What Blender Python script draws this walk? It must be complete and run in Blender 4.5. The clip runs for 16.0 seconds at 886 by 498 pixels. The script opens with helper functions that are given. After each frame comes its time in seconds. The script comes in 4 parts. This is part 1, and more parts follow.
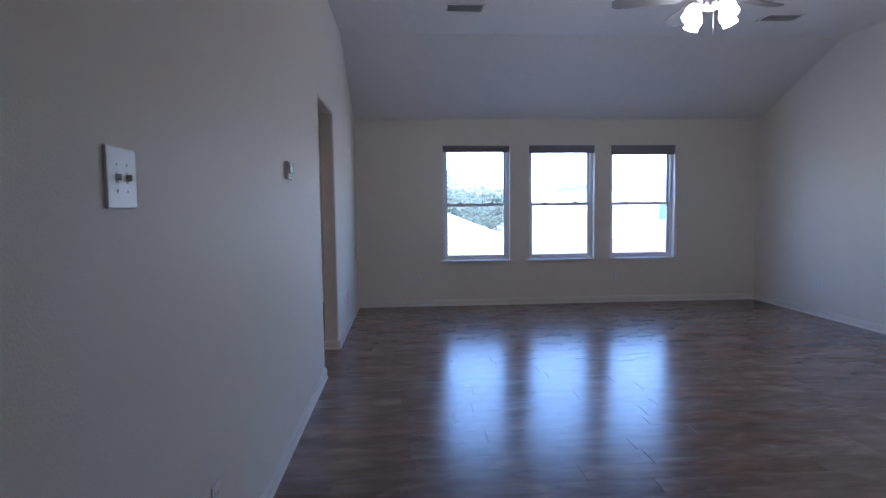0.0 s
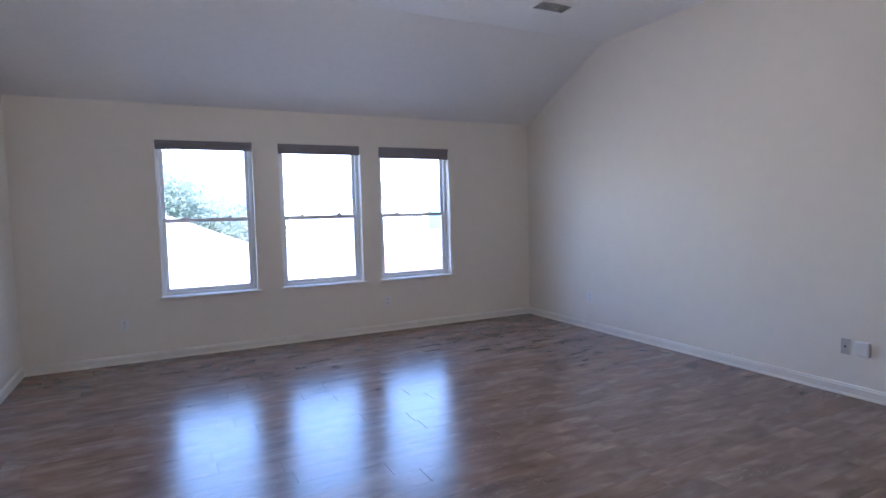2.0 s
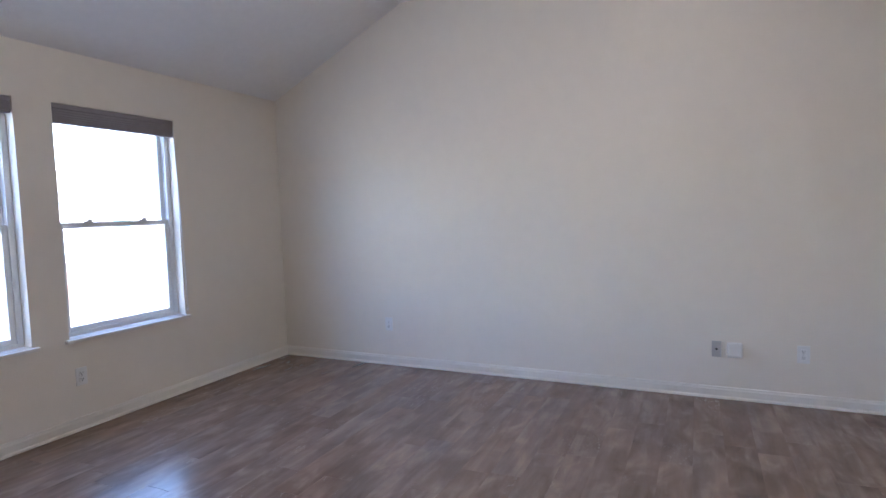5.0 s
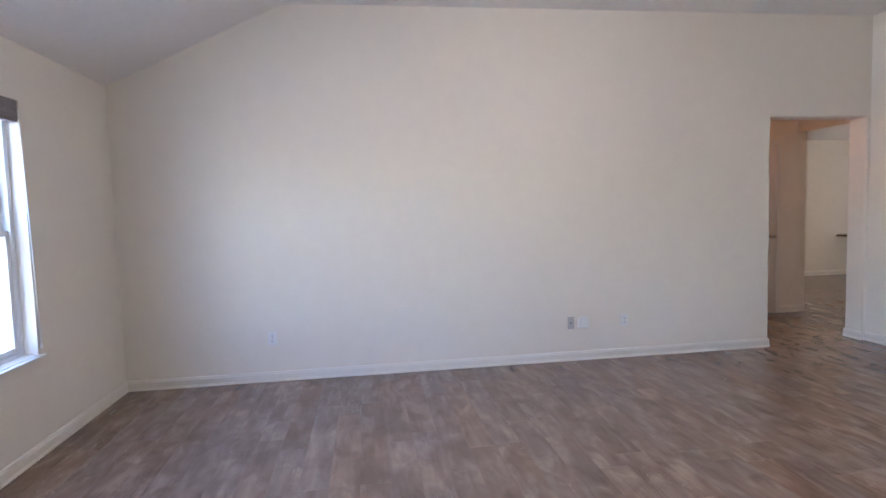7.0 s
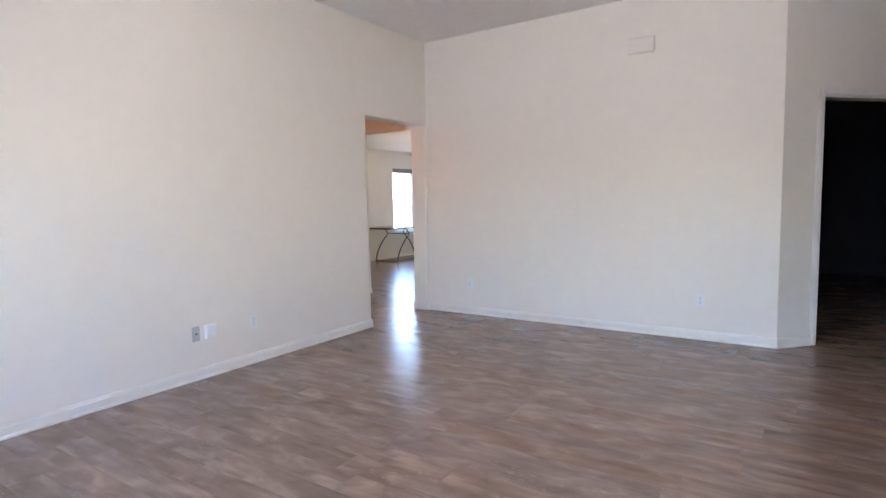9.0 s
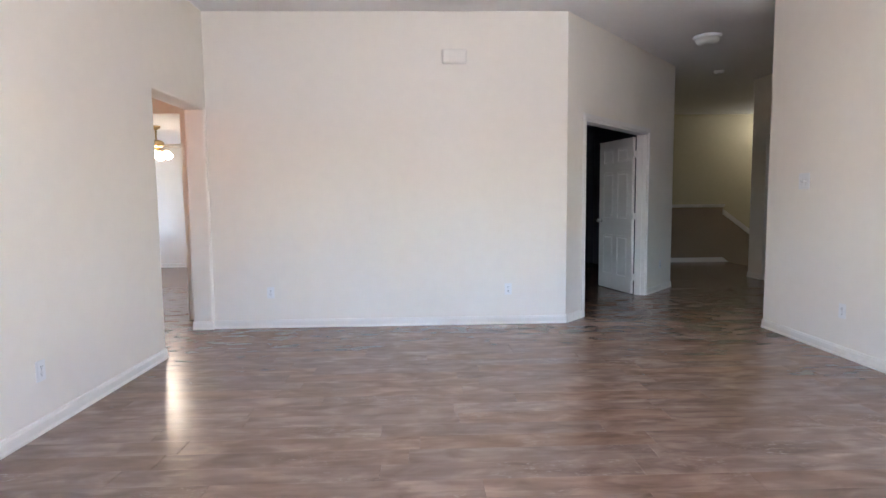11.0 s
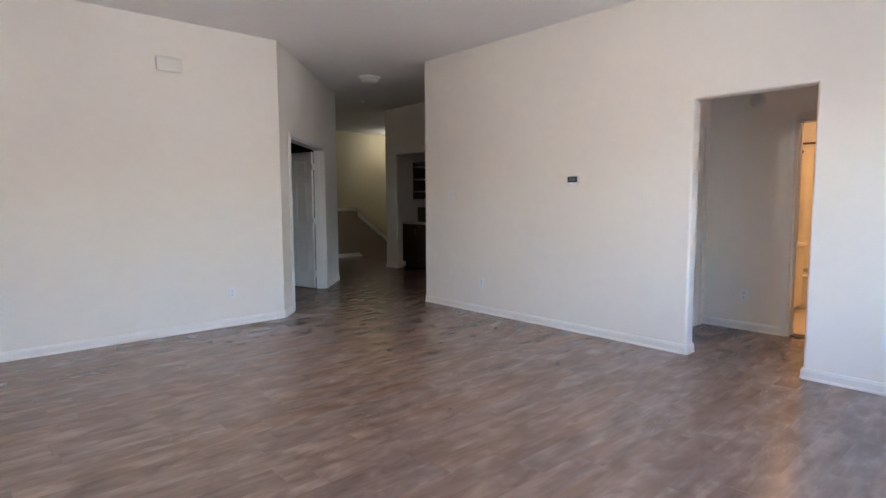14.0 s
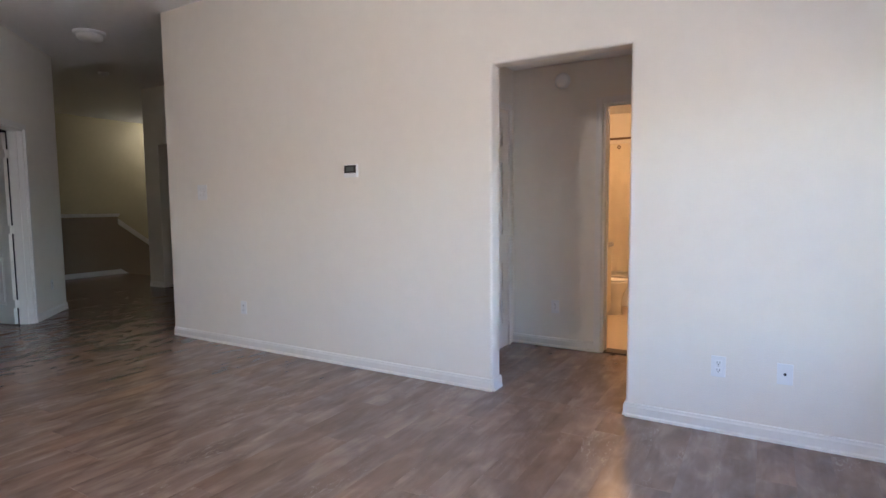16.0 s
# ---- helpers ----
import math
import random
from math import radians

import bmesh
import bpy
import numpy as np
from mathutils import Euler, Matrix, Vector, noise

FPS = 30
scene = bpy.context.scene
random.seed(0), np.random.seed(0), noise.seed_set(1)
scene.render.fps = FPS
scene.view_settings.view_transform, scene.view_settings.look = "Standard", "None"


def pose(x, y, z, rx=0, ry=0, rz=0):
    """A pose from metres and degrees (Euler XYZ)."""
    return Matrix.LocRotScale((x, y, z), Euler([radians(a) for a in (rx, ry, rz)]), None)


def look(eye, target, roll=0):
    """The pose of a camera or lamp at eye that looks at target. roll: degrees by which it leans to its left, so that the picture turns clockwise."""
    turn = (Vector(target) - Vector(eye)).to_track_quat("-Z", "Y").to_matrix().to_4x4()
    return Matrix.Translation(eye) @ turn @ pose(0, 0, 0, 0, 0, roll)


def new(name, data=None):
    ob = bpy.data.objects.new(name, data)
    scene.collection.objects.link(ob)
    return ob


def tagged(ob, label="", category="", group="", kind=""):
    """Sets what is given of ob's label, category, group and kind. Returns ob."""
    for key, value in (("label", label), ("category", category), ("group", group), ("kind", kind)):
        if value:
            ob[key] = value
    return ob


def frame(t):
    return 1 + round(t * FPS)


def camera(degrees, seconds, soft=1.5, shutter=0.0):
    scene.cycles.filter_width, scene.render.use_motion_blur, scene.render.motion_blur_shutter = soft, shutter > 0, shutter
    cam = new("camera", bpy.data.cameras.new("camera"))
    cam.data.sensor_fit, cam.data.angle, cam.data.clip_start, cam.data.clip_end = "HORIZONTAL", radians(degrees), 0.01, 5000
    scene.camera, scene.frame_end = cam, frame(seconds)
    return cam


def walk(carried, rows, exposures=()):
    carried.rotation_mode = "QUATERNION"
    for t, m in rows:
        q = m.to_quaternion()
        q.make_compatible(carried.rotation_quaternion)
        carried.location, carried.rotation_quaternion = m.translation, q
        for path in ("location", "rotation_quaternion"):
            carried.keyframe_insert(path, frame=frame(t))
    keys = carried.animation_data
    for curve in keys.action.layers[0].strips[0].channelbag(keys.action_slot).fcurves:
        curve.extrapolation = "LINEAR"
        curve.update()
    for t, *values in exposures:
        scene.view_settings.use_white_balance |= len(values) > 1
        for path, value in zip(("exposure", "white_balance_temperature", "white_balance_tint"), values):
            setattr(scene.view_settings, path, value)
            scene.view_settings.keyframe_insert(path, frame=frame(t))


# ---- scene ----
cam = camera(77.5, 16.0)
PATH = [
    (0, (0.647, -7.242, 1.325), (0.778, -5.252, 1.169), -0.6),
    (0.5, (0.773, -6.878, 1.342), (1.005, -4.898, 1.19), -0.8),
    (1, (0.946, -6.562, 1.347), (1.348, -4.608, 1.203), -0.9),
    (1.5, (1.087, -6.258, 1.33), (1.723, -4.366, 1.196), -1.0),
    (2, (1.186, -5.926, 1.352), (2.081, -4.142, 1.219), -1.4),
    (2.5, (1.222, -5.592, 1.353), (2.33, -3.932, 1.222), -1.4),
    (3, (1.276, -5.214, 1.356), (2.563, -3.689, 1.219), -1.6),
    (3.5, (1.28, -4.79, 1.354), (2.718, -3.407, 1.216), -1.5),
    (4, (1.339, -4.404, 1.378), (2.927, -3.198, 1.224), -1.7),
    (4.5, (1.318, -4.016, 1.349), (3.036, -3.002, 1.203), -1.7),
    (7, (0.688, -1.975, 1.401), (2.664, -2.249, 1.258), -1.7),
    (7.5, (0.868, -1.512, 1.326), (2.704, -2.293, 1.19), -1.5),
    (8, (0.992, -1.46, 1.326), (2.62, -2.612, 1.175), -1.6),
    (10.5, (2.988, -1.413, 1.245), (3.223, -3.392, 1.074), -0.5),
    (11, (3.269, -1.24, 1.25), (3.21, -3.232, 1.08), -0.6),
    (11.5, (3.522, -1.054, 1.281), (3.093, -3.0, 1.102), -0.4),
    (12, (3.893, -1.045, 1.304), (3.072, -2.859, 1.121), -0.5),
    (12.5, (4.224, -0.892, 1.327), (3.285, -2.648, 1.144), -0.3),
    (13, (4.549, -0.837, 1.34), (3.468, -2.51, 1.158), -0.3),
    (13.5, (4.644, -0.835, 1.345), (3.449, -2.429, 1.168), -0.4),
    (14, (4.685, -0.914, 1.347), (3.352, -2.394, 1.168), -0.3),
    (14.5, (4.434, -1.014, 1.316), (2.973, -2.368, 1.145), -0.3),
    (15, (4.114, -1.137, 1.293), (2.54, -2.359, 1.125), -0.4),
    (15.5, (3.727, -1.302, 1.288), (2.059, -2.393, 1.123), -0.4),
    (16, (3.314, -1.418, 1.263), (1.594, -2.427, 1.103), -0.5),
]
EXPOSE = [(0.0, 3.1, 5010, 17), (0.5, 2.93, 5010, 17), (1.5, 3.42, 5200, 18), (2.0, 3.77, 5300, 18), (3.0, 4.07, 5450, 17), (4.5, 4.02, 5580, 16), (7.0, 4.42, 5740, 17), (8.0, 4.85, 5720, 15), (10.5, 4.74, 5760, 15), (11.2, 5.1, 5800, 15), (12.2, 5.15, 5830, 15), (13.5, 4.66, 5860, 15), (14.5, 4.65, 5880, 15), (16.0, 4.55, 5900, 16)]
walk(cam, [(t, look(eye, at, roll)) for t, eye, at, roll in PATH], EXPOSE)

# ---- daylight ----
SUN_EL, SUN_AZ = radians(52), radians(200)
world = bpy.data.worlds.new("sky")
scene.world = world
world.use_nodes = True
nt = world.node_tree
sky = nt.nodes.new("ShaderNodeTexSky")
sky.sky_type, sky.sun_disc = "NISHITA", False
sky.sun_elevation, sky.sun_rotation = SUN_EL, SUN_AZ
nt.links.new(sky.outputs[0], nt.nodes["Background"].inputs[0])
nt.nodes["Background"].inputs[1].default_value = 0.15
sun = new("sun", bpy.data.lights.new("sun", "SUN"))
sun.data.energy, sun.data.angle, sun.data.color = 2.6, radians(0.5), (1.0, 0.95, 0.87)
sd = Vector((math.sin(SUN_AZ) * math.cos(SUN_EL), math.cos(SUN_AZ) * math.cos(SUN_EL), math.sin(SUN_EL)))
sun.matrix_world = look(sd * 60, (0, 0, 0))


def bulb(name, place, watts, colour, size=0.04):
    ob = new(name, bpy.data.lights.new(name, "POINT"))
    ob.data.energy, ob.data.color, ob.data.shadow_soft_size = watts, colour, size
    ob.location = place
    return ob


WARM = (1.0, 0.78, 0.52)
FAN_AT = (2.79, -3.4)
bulb("fan_bulb_light", (FAN_AT[0], FAN_AT[1], 2.60), 2.1, (1.0, 0.82, 0.60), 0.16)
bulb("bath_bulb_light", (-2.3, -2.6, 2.2), 1.9, (1.0, 0.57, 0.26), 0.1)
bulb("stair_bulb_light", (-4.25, -12.6, 2.86), 0.45, (1.0, 0.93, 0.76), 0.1)
bulb("bedroom_bulb_light", (7.35, -9.85, 1.80), 0.9, WARM, 0.1)
# Added fill with no fixture, for the warm bounce in the east passage.
bulb("passage_warm_fill", (6.15, -6.1, 2.2), 0.2, (1.0, 0.45, 0.2), 0.08)

# ---- materials ----


def mat(name, colour, rough=0.5, metal=0.0, var=0.06, scale=6.0, bump=0.0, bscale=120.0, coat=0.0, spec=0.5):
    m = bpy.data.materials.new(name)
    m.use_nodes = True
    t = m.node_tree
    p = t.nodes["Principled BSDF"]
    p.inputs["Roughness"].default_value, p.inputs["Metallic"].default_value = rough, metal
    p.inputs["Coat Weight"].default_value = coat
    p.inputs["Specular IOR Level"].default_value = spec
    geo = t.nodes.new("ShaderNodeNewGeometry")
    big, fine = t.nodes.new("ShaderNodeTexNoise"), t.nodes.new("ShaderNodeTexNoise")
    big.inputs["Scale"].default_value, big.inputs["Detail"].default_value = scale * 0.15, 4
    fine.inputs["Scale"].default_value, fine.inputs["Detail"].default_value = scale * 3, 3
    mix = t.nodes.new("ShaderNodeMath")
    mix.operation = "ADD"
    for n in (big, fine):
        t.links.new(geo.outputs["Position"], n.inputs["Vector"])
    t.links.new(big.outputs["Fac"], mix.inputs[0])
    t.links.new(fine.outputs["Fac"], mix.inputs[1])
    ramp = t.nodes.new("ShaderNodeMapRange")
    ramp.inputs["From Min"].default_value, ramp.inputs["From Max"].default_value = 0.6, 1.4
    ramp.inputs["To Min"].default_value, ramp.inputs["To Max"].default_value = 1 - var, 1 + var
    t.links.new(mix.outputs[0], ramp.inputs["Value"])
    hsv = t.nodes.new("ShaderNodeHueSaturation")
    hsv.inputs["Color"].default_value = (*colour, 1)
    t.links.new(ramp.outputs[0], hsv.inputs["Value"])
    t.links.new(hsv.outputs[0], p.inputs["Base Color"])
    if bump:
        n, b = t.nodes.new("ShaderNodeTexNoise"), t.nodes.new("ShaderNodeBump")
        n.inputs["Scale"].default_value, n.inputs["Detail"].default_value = bscale, 3
        t.links.new(geo.outputs["Position"], n.inputs["Vector"])
        t.links.new(n.outputs["Fac"], b.inputs["Height"])
        b.inputs["Strength"].default_value, b.inputs["Distance"].default_value = bump, 0.004
        t.links.new(b.outputs[0], p.inputs["Normal"])
    return m


def plank_material():
    """Grey-brown laminate: long grain, knots and pale scuffs, each plank with its own shade."""
    m = bpy.data.materials.new("plank")
    m.use_nodes = True
    t = m.node_tree
    L, N = t.links.new, t.nodes.new
    p = t.nodes["Principled BSDF"]
    geo, info = N("ShaderNodeNewGeometry"), N("ShaderNodeObjectInfo")
    off = N("ShaderNodeVectorMath")
    off.operation = "MULTIPLY_ADD"
    own, both = N("ShaderNodeMath"), N("ShaderNodeMath")
    own.operation, both.operation = "ADD", "FRACT"
    L(info.outputs["Random"], own.inputs[0])
    L(geo.outputs["Random Per Island"], own.inputs[1])
    L(own.outputs[0], both.inputs[0])
    L(both.outputs[0], off.inputs[0])
    off.inputs[1].default_value = (37, 91, 13)
    L(geo.outputs["Position"], off.inputs[2])

    def noise_at(sx, sy, detail, dist=0.0):
        mp, n = N("ShaderNodeMapping"), N("ShaderNodeTexNoise")
        mp.inputs["Scale"].default_value = (sx, sy, 1)
        n.inputs["Scale"].default_value, n.inputs["Detail"].default_value, n.inputs["Distortion"].default_value = 1.0, detail, dist
        L(off.outputs[0], mp.inputs[0])
        L(mp.outputs[0], n.inputs["Vector"])
        return n.outputs["Fac"]

    grain, cloud, streak = noise_at(4, 42, 3, 0.5), noise_at(4.2, 9, 4, 0.6), noise_at(1.6, 20, 3, 0.9)
    scuff, patch, warm = noise_at(16, 46, 2, 1.6), noise_at(1.5, 3.2, 2, 0.3), noise_at(2.6, 7, 3, 0.5)
    r = N("ShaderNodeValToRGB")
    r.color_ramp.elements[0].position, r.color_ramp.elements[0].color = 0.25, (0.090, 0.058, 0.042, 1)
    r.color_ramp.elements[1].position, r.color_ramp.elements[1].color = 0.78, (0.34, 0.242, 0.182, 1)
    e = r.color_ramp.elements.new(0.52)
    e.color = (0.196, 0.131, 0.097, 1)
    s1, s2, s3 = N("ShaderNodeMath"), N("ShaderNodeMath"), N("ShaderNodeMath")
    for s in (s1, s2, s3):
        s.operation = "MULTIPLY_ADD"
    L(cloud, s1.inputs[0])
    s1.inputs[1].default_value = 0.75
    s1.inputs[2].default_value = -0.03
    L(streak, s2.inputs[0])
    s2.inputs[1].default_value = 0.27
    L(s1.outputs[0], s2.inputs[2])
    L(grain, s3.inputs[0])
    s3.inputs[1].default_value = 0.08
    L(s2.outputs[0], s3.inputs[2])
    L(s3.outputs[0], r.inputs[0])
    def band(value, lo, hi, top):
        n = N("ShaderNodeMapRange")
        n.inputs["From Min"].default_value, n.inputs["From Max"].default_value, n.inputs["To Max"].default_value = lo, hi, top
        L(value, n.inputs["Value"])
        return n.outputs[0]

    pale = N("ShaderNodeMath")
    pale.operation = "MULTIPLY"
    L(band(scuff, 0.57, 0.70, 0.5), pale.inputs[0])
    L(band(patch, 0.56, 0.68, 1.0), pale.inputs[1])
    tan = N("ShaderNodeMix")
    tan.data_type = "RGBA"
    L(band(warm, 0.45, 0.75, 0.5), tan.inputs["Factor"])
    L(r.outputs[0], tan.inputs["A"])
    tan.inputs["B"].default_value = (0.285, 0.180, 0.128, 1)
    mx = N("ShaderNodeMix")
    mx.data_type = "RGBA"
    L(pale.outputs[0], mx.inputs["Factor"])
    L(tan.outputs["Result"], mx.inputs["A"])
    mx.inputs["B"].default_value = (0.42, 0.34, 0.28, 1)
    hsv, v, hue = N("ShaderNodeHueSaturation"), N("ShaderNodeMapRange"), N("ShaderNodeMapRange")
    v.inputs["To Min"].default_value, v.inputs["To Max"].default_value = 0.92, 1.09
    L(both.outputs[0], v.inputs["Value"])
    L(v.outputs[0], hsv.inputs["Value"])
    hue.inputs["To Min"].default_value, hue.inputs["To Max"].default_value = 0.88, 1.08
    mul = N("ShaderNodeMath")
    mul.operation = "FRACT"
    m7 = N("ShaderNodeMath")
    m7.operation = "MULTIPLY"
    m7.inputs[1].default_value = 7.3
    L(both.outputs[0], m7.inputs[0])
    L(m7.outputs[0], mul.inputs[0])
    L(mul.outputs[0], hue.inputs["Value"])
    L(hue.outputs[0], hsv.inputs["Saturation"])
    L(mx.outputs["Result"], hsv.inputs["Color"])
    L(hsv.outputs[0], p.inputs["Base Color"])
    ro = N("ShaderNodeMapRange")
    ro.inputs["To Min"].default_value, ro.inputs["To Max"].default_value = 0.20, 0.28
    L(cloud, ro.inputs["Value"])
    L(ro.outputs[0], p.inputs["Roughness"])
    b = N("ShaderNodeBump")
    p.inputs["Specular IOR Level"].default_value = 0.72
    b.inputs["Strength"].default_value, b.inputs["Distance"].default_value = 0.08, 0.001
    L(grain, b.inputs["Height"])
    L(b.outputs[0], p.inputs["Normal"])
    return m


def glass_material(name, tint=(1, 1, 1)):
    m = bpy.data.materials.new(name)
    m.use_nodes = True
    t = m.node_tree
    t.nodes.remove(t.nodes["Principled BSDF"])
    tr, gl, fr, mx = (t.nodes.new("ShaderNode" + k) for k in ("BsdfTransparent", "BsdfGlossy", "LayerWeight", "MixShader"))
    tr.inputs[0].default_value = (*tint, 1)
    gl.inputs["Roughness"].default_value = 0.02
    fr.inputs[0].default_value = 0.5
    pw, ad = t.nodes.new("ShaderNodeMath"), t.nodes.new("ShaderNodeMath")
    pw.operation, ad.operation = "POWER", "MULTIPLY_ADD"
    pw.inputs[1].default_value = 5.0
    ad.inputs[1].default_value, ad.inputs[2].default_value = 0.9, 0.03
    t.links.new(fr.outputs["Facing"], pw.inputs[0])
    t.links.new(pw.outputs[0], ad.inputs[0])
    t.links.new(ad.outputs[0], mx.inputs[0])
    t.links.new(tr.outputs[0], mx.inputs[1])
    t.links.new(gl.outputs[0], mx.inputs[2])
    t.links.new(mx.outputs[0], t.nodes["Material Output"].inputs[0])
    return m


def glow_material(name, colour, power):
    m = bpy.data.materials.new(name)
    m.use_nodes = True
    p = m.node_tree.nodes["Principled BSDF"]
    p.inputs["Base Color"].default_value = (0.9, 0.9, 0.88, 1)
    p.inputs["Emission Color"].default_value = (*colour, 1)
    p.inputs["Emission Strength"].default_value = power
    return m


PAINT = mat("cream_wall_paint", (0.835, 0.787, 0.705), 0.55, var=0.022, scale=3, bump=0.35, bscale=140, spec=0.35)
CEIL = mat("ceiling_paint", (0.86, 0.845, 0.825), 0.8, var=0.03, bump=0.5, bscale=90, spec=0.2)
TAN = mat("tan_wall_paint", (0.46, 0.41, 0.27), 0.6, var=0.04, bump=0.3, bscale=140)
# The tan paint darkened: shade on the half and knee walls, put into colour.
TAN_SHADED = mat("shaded_tan_paint", (0.34, 0.27, 0.195), 0.6, var=0.04, bump=0.3, bscale=140)
# Near-black navy: the unlit study's darkness is put into the base colour.
DARKROOM = mat("unlit_room_dark", (0.022, 0.024, 0.04), 0.7, var=0.05)
TRIM = mat("white_trim_paint", (0.81, 0.785, 0.745), 0.35, var=0.03, bump=0.08, bscale=60)
SKIRT = mat("cream_white_baseboard_paint", (0.81, 0.775, 0.715), 0.45, var=0.03, bump=0.08, bscale=60)
VINYL = mat("white_vinyl", (0.80, 0.81, 0.82), 0.35, var=0.02)
PLATE = mat("white_plastic_plate", (0.82, 0.82, 0.81), 0.3, var=0.02)
CREAM = mat("cream_plastic", (0.80, 0.765, 0.70), 0.4, var=0.03)
GREY = mat("grey_plate_plastic", (0.50, 0.49, 0.48), 0.35, var=0.03)
BLACK = mat("dark_slot", (0.02, 0.02, 0.022), 0.5)
SCREEN = mat("grey_lcd", (0.13, 0.145, 0.14), 0.25)
SHADE = mat("grey_shade_fabric", (0.30, 0.28, 0.30), 0.85, var=0.08, scale=40, bump=0.3)
METAL = mat("brushed_nickel", (0.52, 0.50, 0.47), 0.3, metal=1.0)
BRASS = mat("bronze", (0.20, 0.14, 0.09), 0.35, metal=1.0)
GILT = mat("antique_brass", (0.50, 0.36, 0.18), 0.35, metal=1.0)
BLADE = mat("fan_blade_wood", (0.62, 0.55, 0.44), 0.45, var=0.08)
# Dark grey includes the shade on the main fan's blade undersides.
BLADE2 = mat("fan_blade_shaded", (0.17, 0.16, 0.155), 0.45, var=0.05)
ESPRESSO = mat("espresso_cabinet_wood", (0.045, 0.03, 0.024), 0.35, var=0.2, scale=20)
COUNTER = mat("pale_laminate_counter", (0.62, 0.58, 0.52), 0.35, var=0.1, scale=60)
JOINT = mat("dark_floor_joint", (0.12, 0.085, 0.065), 0.6)
PLANK = plank_material()
TILE = mat("beige_bath_tile", (0.55, 0.46, 0.35), 0.35, var=0.1, scale=8)
CURTAIN = mat("cream_curtain_cloth", (0.78, 0.70, 0.55), 0.8, var=0.05, scale=30, bump=0.2)
PORCELAIN = mat("white_porcelain", (0.82, 0.80, 0.76), 0.12, var=0.02)
GLASS = glass_material("window_glass")
DESKGLASS = glass_material("desk_glass", (0.75, 0.82, 0.8))
LAMP = glow_material("lit_frosted_glass", (1.0, 0.95, 0.88), 1.6)
LAMPW = glow_material("lit_warm_glass", (1.0, 0.85, 0.6), 0.7)
FROST = mat("unlit_frosted_glass", (0.80, 0.79, 0.76), 0.3)
SHINGLE = mat("pale_roof_shingle", (0.30, 0.285, 0.27), 0.9, var=0.25, scale=8, bump=0.5, bscale=12)
SIDING = mat("white_siding", (0.50, 0.49, 0.47), 0.6, var=0.05)
BRICK = mat("pale_red_brick", (0.20, 0.12, 0.09), 0.85, var=0.25, scale=14, bump=0.5, bscale=30)
FENCE = mat("weathered_fence_board", (0.30, 0.26, 0.22), 0.85, var=0.2)
GRASS = mat("pale_ground", (0.34, 0.32, 0.28), 0.9, var=0.3, scale=2)
BARK = mat("tree_bark", (0.14, 0.11, 0.085), 0.9, var=0.2, bump=0.6, bscale=20)
LEAF = mat("tree_leaf", (0.125, 0.145, 0.12), 0.6, var=0.3, scale=1.5)
t = LEAF.node_tree
lt, lm = t.nodes.new("ShaderNodeBsdfTranslucent"), t.nodes.new("ShaderNodeMixShader")
lt.inputs[0].default_value = (0.34, 0.40, 0.32, 1)
lm.inputs[0].default_value = 0.65
t.links.new(t.nodes["Principled BSDF"].outputs[0], lm.inputs[1])
t.links.new(lt.outputs[0], lm.inputs[2])
t.links.new(lm.outputs[0], t.nodes["Material Output"].inputs[0])
TEAL = mat("dark_house_window", (0.06, 0.13, 0.14), 0.15)

# ---- mesh helpers ----


def box(bm, a, b, bevel=0.0):
    lo, hi = [min(p, q) for p, q in zip(a, b)], [max(p, q) for p, q in zip(a, b)]
    g = bmesh.ops.create_cube(bm, size=1)["verts"]
    for v in g:
        v.co = Vector([l + (c + 0.5) * (h - l) for c, l, h in zip(v.co, lo, hi)])
    if bevel:
        es = {e for v in g for e in v.link_edges}
        bmesh.ops.bevel(bm, geom=list(es), offset=bevel, segments=2, affect="EDGES", profile=0.6)


def boxes(*ab, bevel=0.0):
    bm = bmesh.new()
    for a, b in ab:
        box(bm, a, b, bevel)
    return bm


def lathe(profile, steps=28, m=None):
    """A turned shape: (radius, height) pairs about z."""
    bm = bmesh.new()
    rings = []
    for r, z in profile:
        if r < 1e-5:
            rings.append([bm.verts.new((0, 0, z))])
        else:
            rings.append([bm.verts.new((r * math.cos(2 * math.pi * k / steps), r * math.sin(2 * math.pi * k / steps), z)) for k in range(steps)])
    for a, b in zip(rings, rings[1:]):
        for k in range(steps):
            n = (k + 1) % steps
            vs = [a[k % len(a)], a[n % len(a)], b[n % len(b)], b[k % len(b)]]
            vs = list(dict.fromkeys(vs))
            if len(vs) > 2:
                bm.faces.new(vs)
    bmesh.ops.recalc_face_normals(bm, faces=bm.faces)
    for f in bm.faces:
        f.smooth = True
    if m is not None:
        bmesh.ops.transform(bm, matrix=m, verts=bm.verts)
    return bm


def tube(points, radius, steps=10):
    bm = bmesh.new()
    pts = [Vector(p) for p in points]
    rings = []
    for i, p in enumerate(pts):
        d = (pts[min(i + 1, len(pts) - 1)] - pts[max(i - 1, 0)]).normalized()
        q = d.to_track_quat("Z", "Y")
        r = radius[i] if isinstance(radius, (list, tuple)) else radius
        rings.append([bm.verts.new(p + q @ Vector((r * math.cos(2 * math.pi * k / steps), r * math.sin(2 * math.pi * k / steps), 0))) for k in range(steps)])
    for a, b in zip(rings, rings[1:]):
        for k in range(steps):
            bm.faces.new([a[k], a[(k + 1) % steps], b[(k + 1) % steps], b[k]])
    bm.faces.new(rings[0][::-1])
    bm.faces.new(rings[-1])
    for f in bm.faces:
        f.smooth = True
    return bm


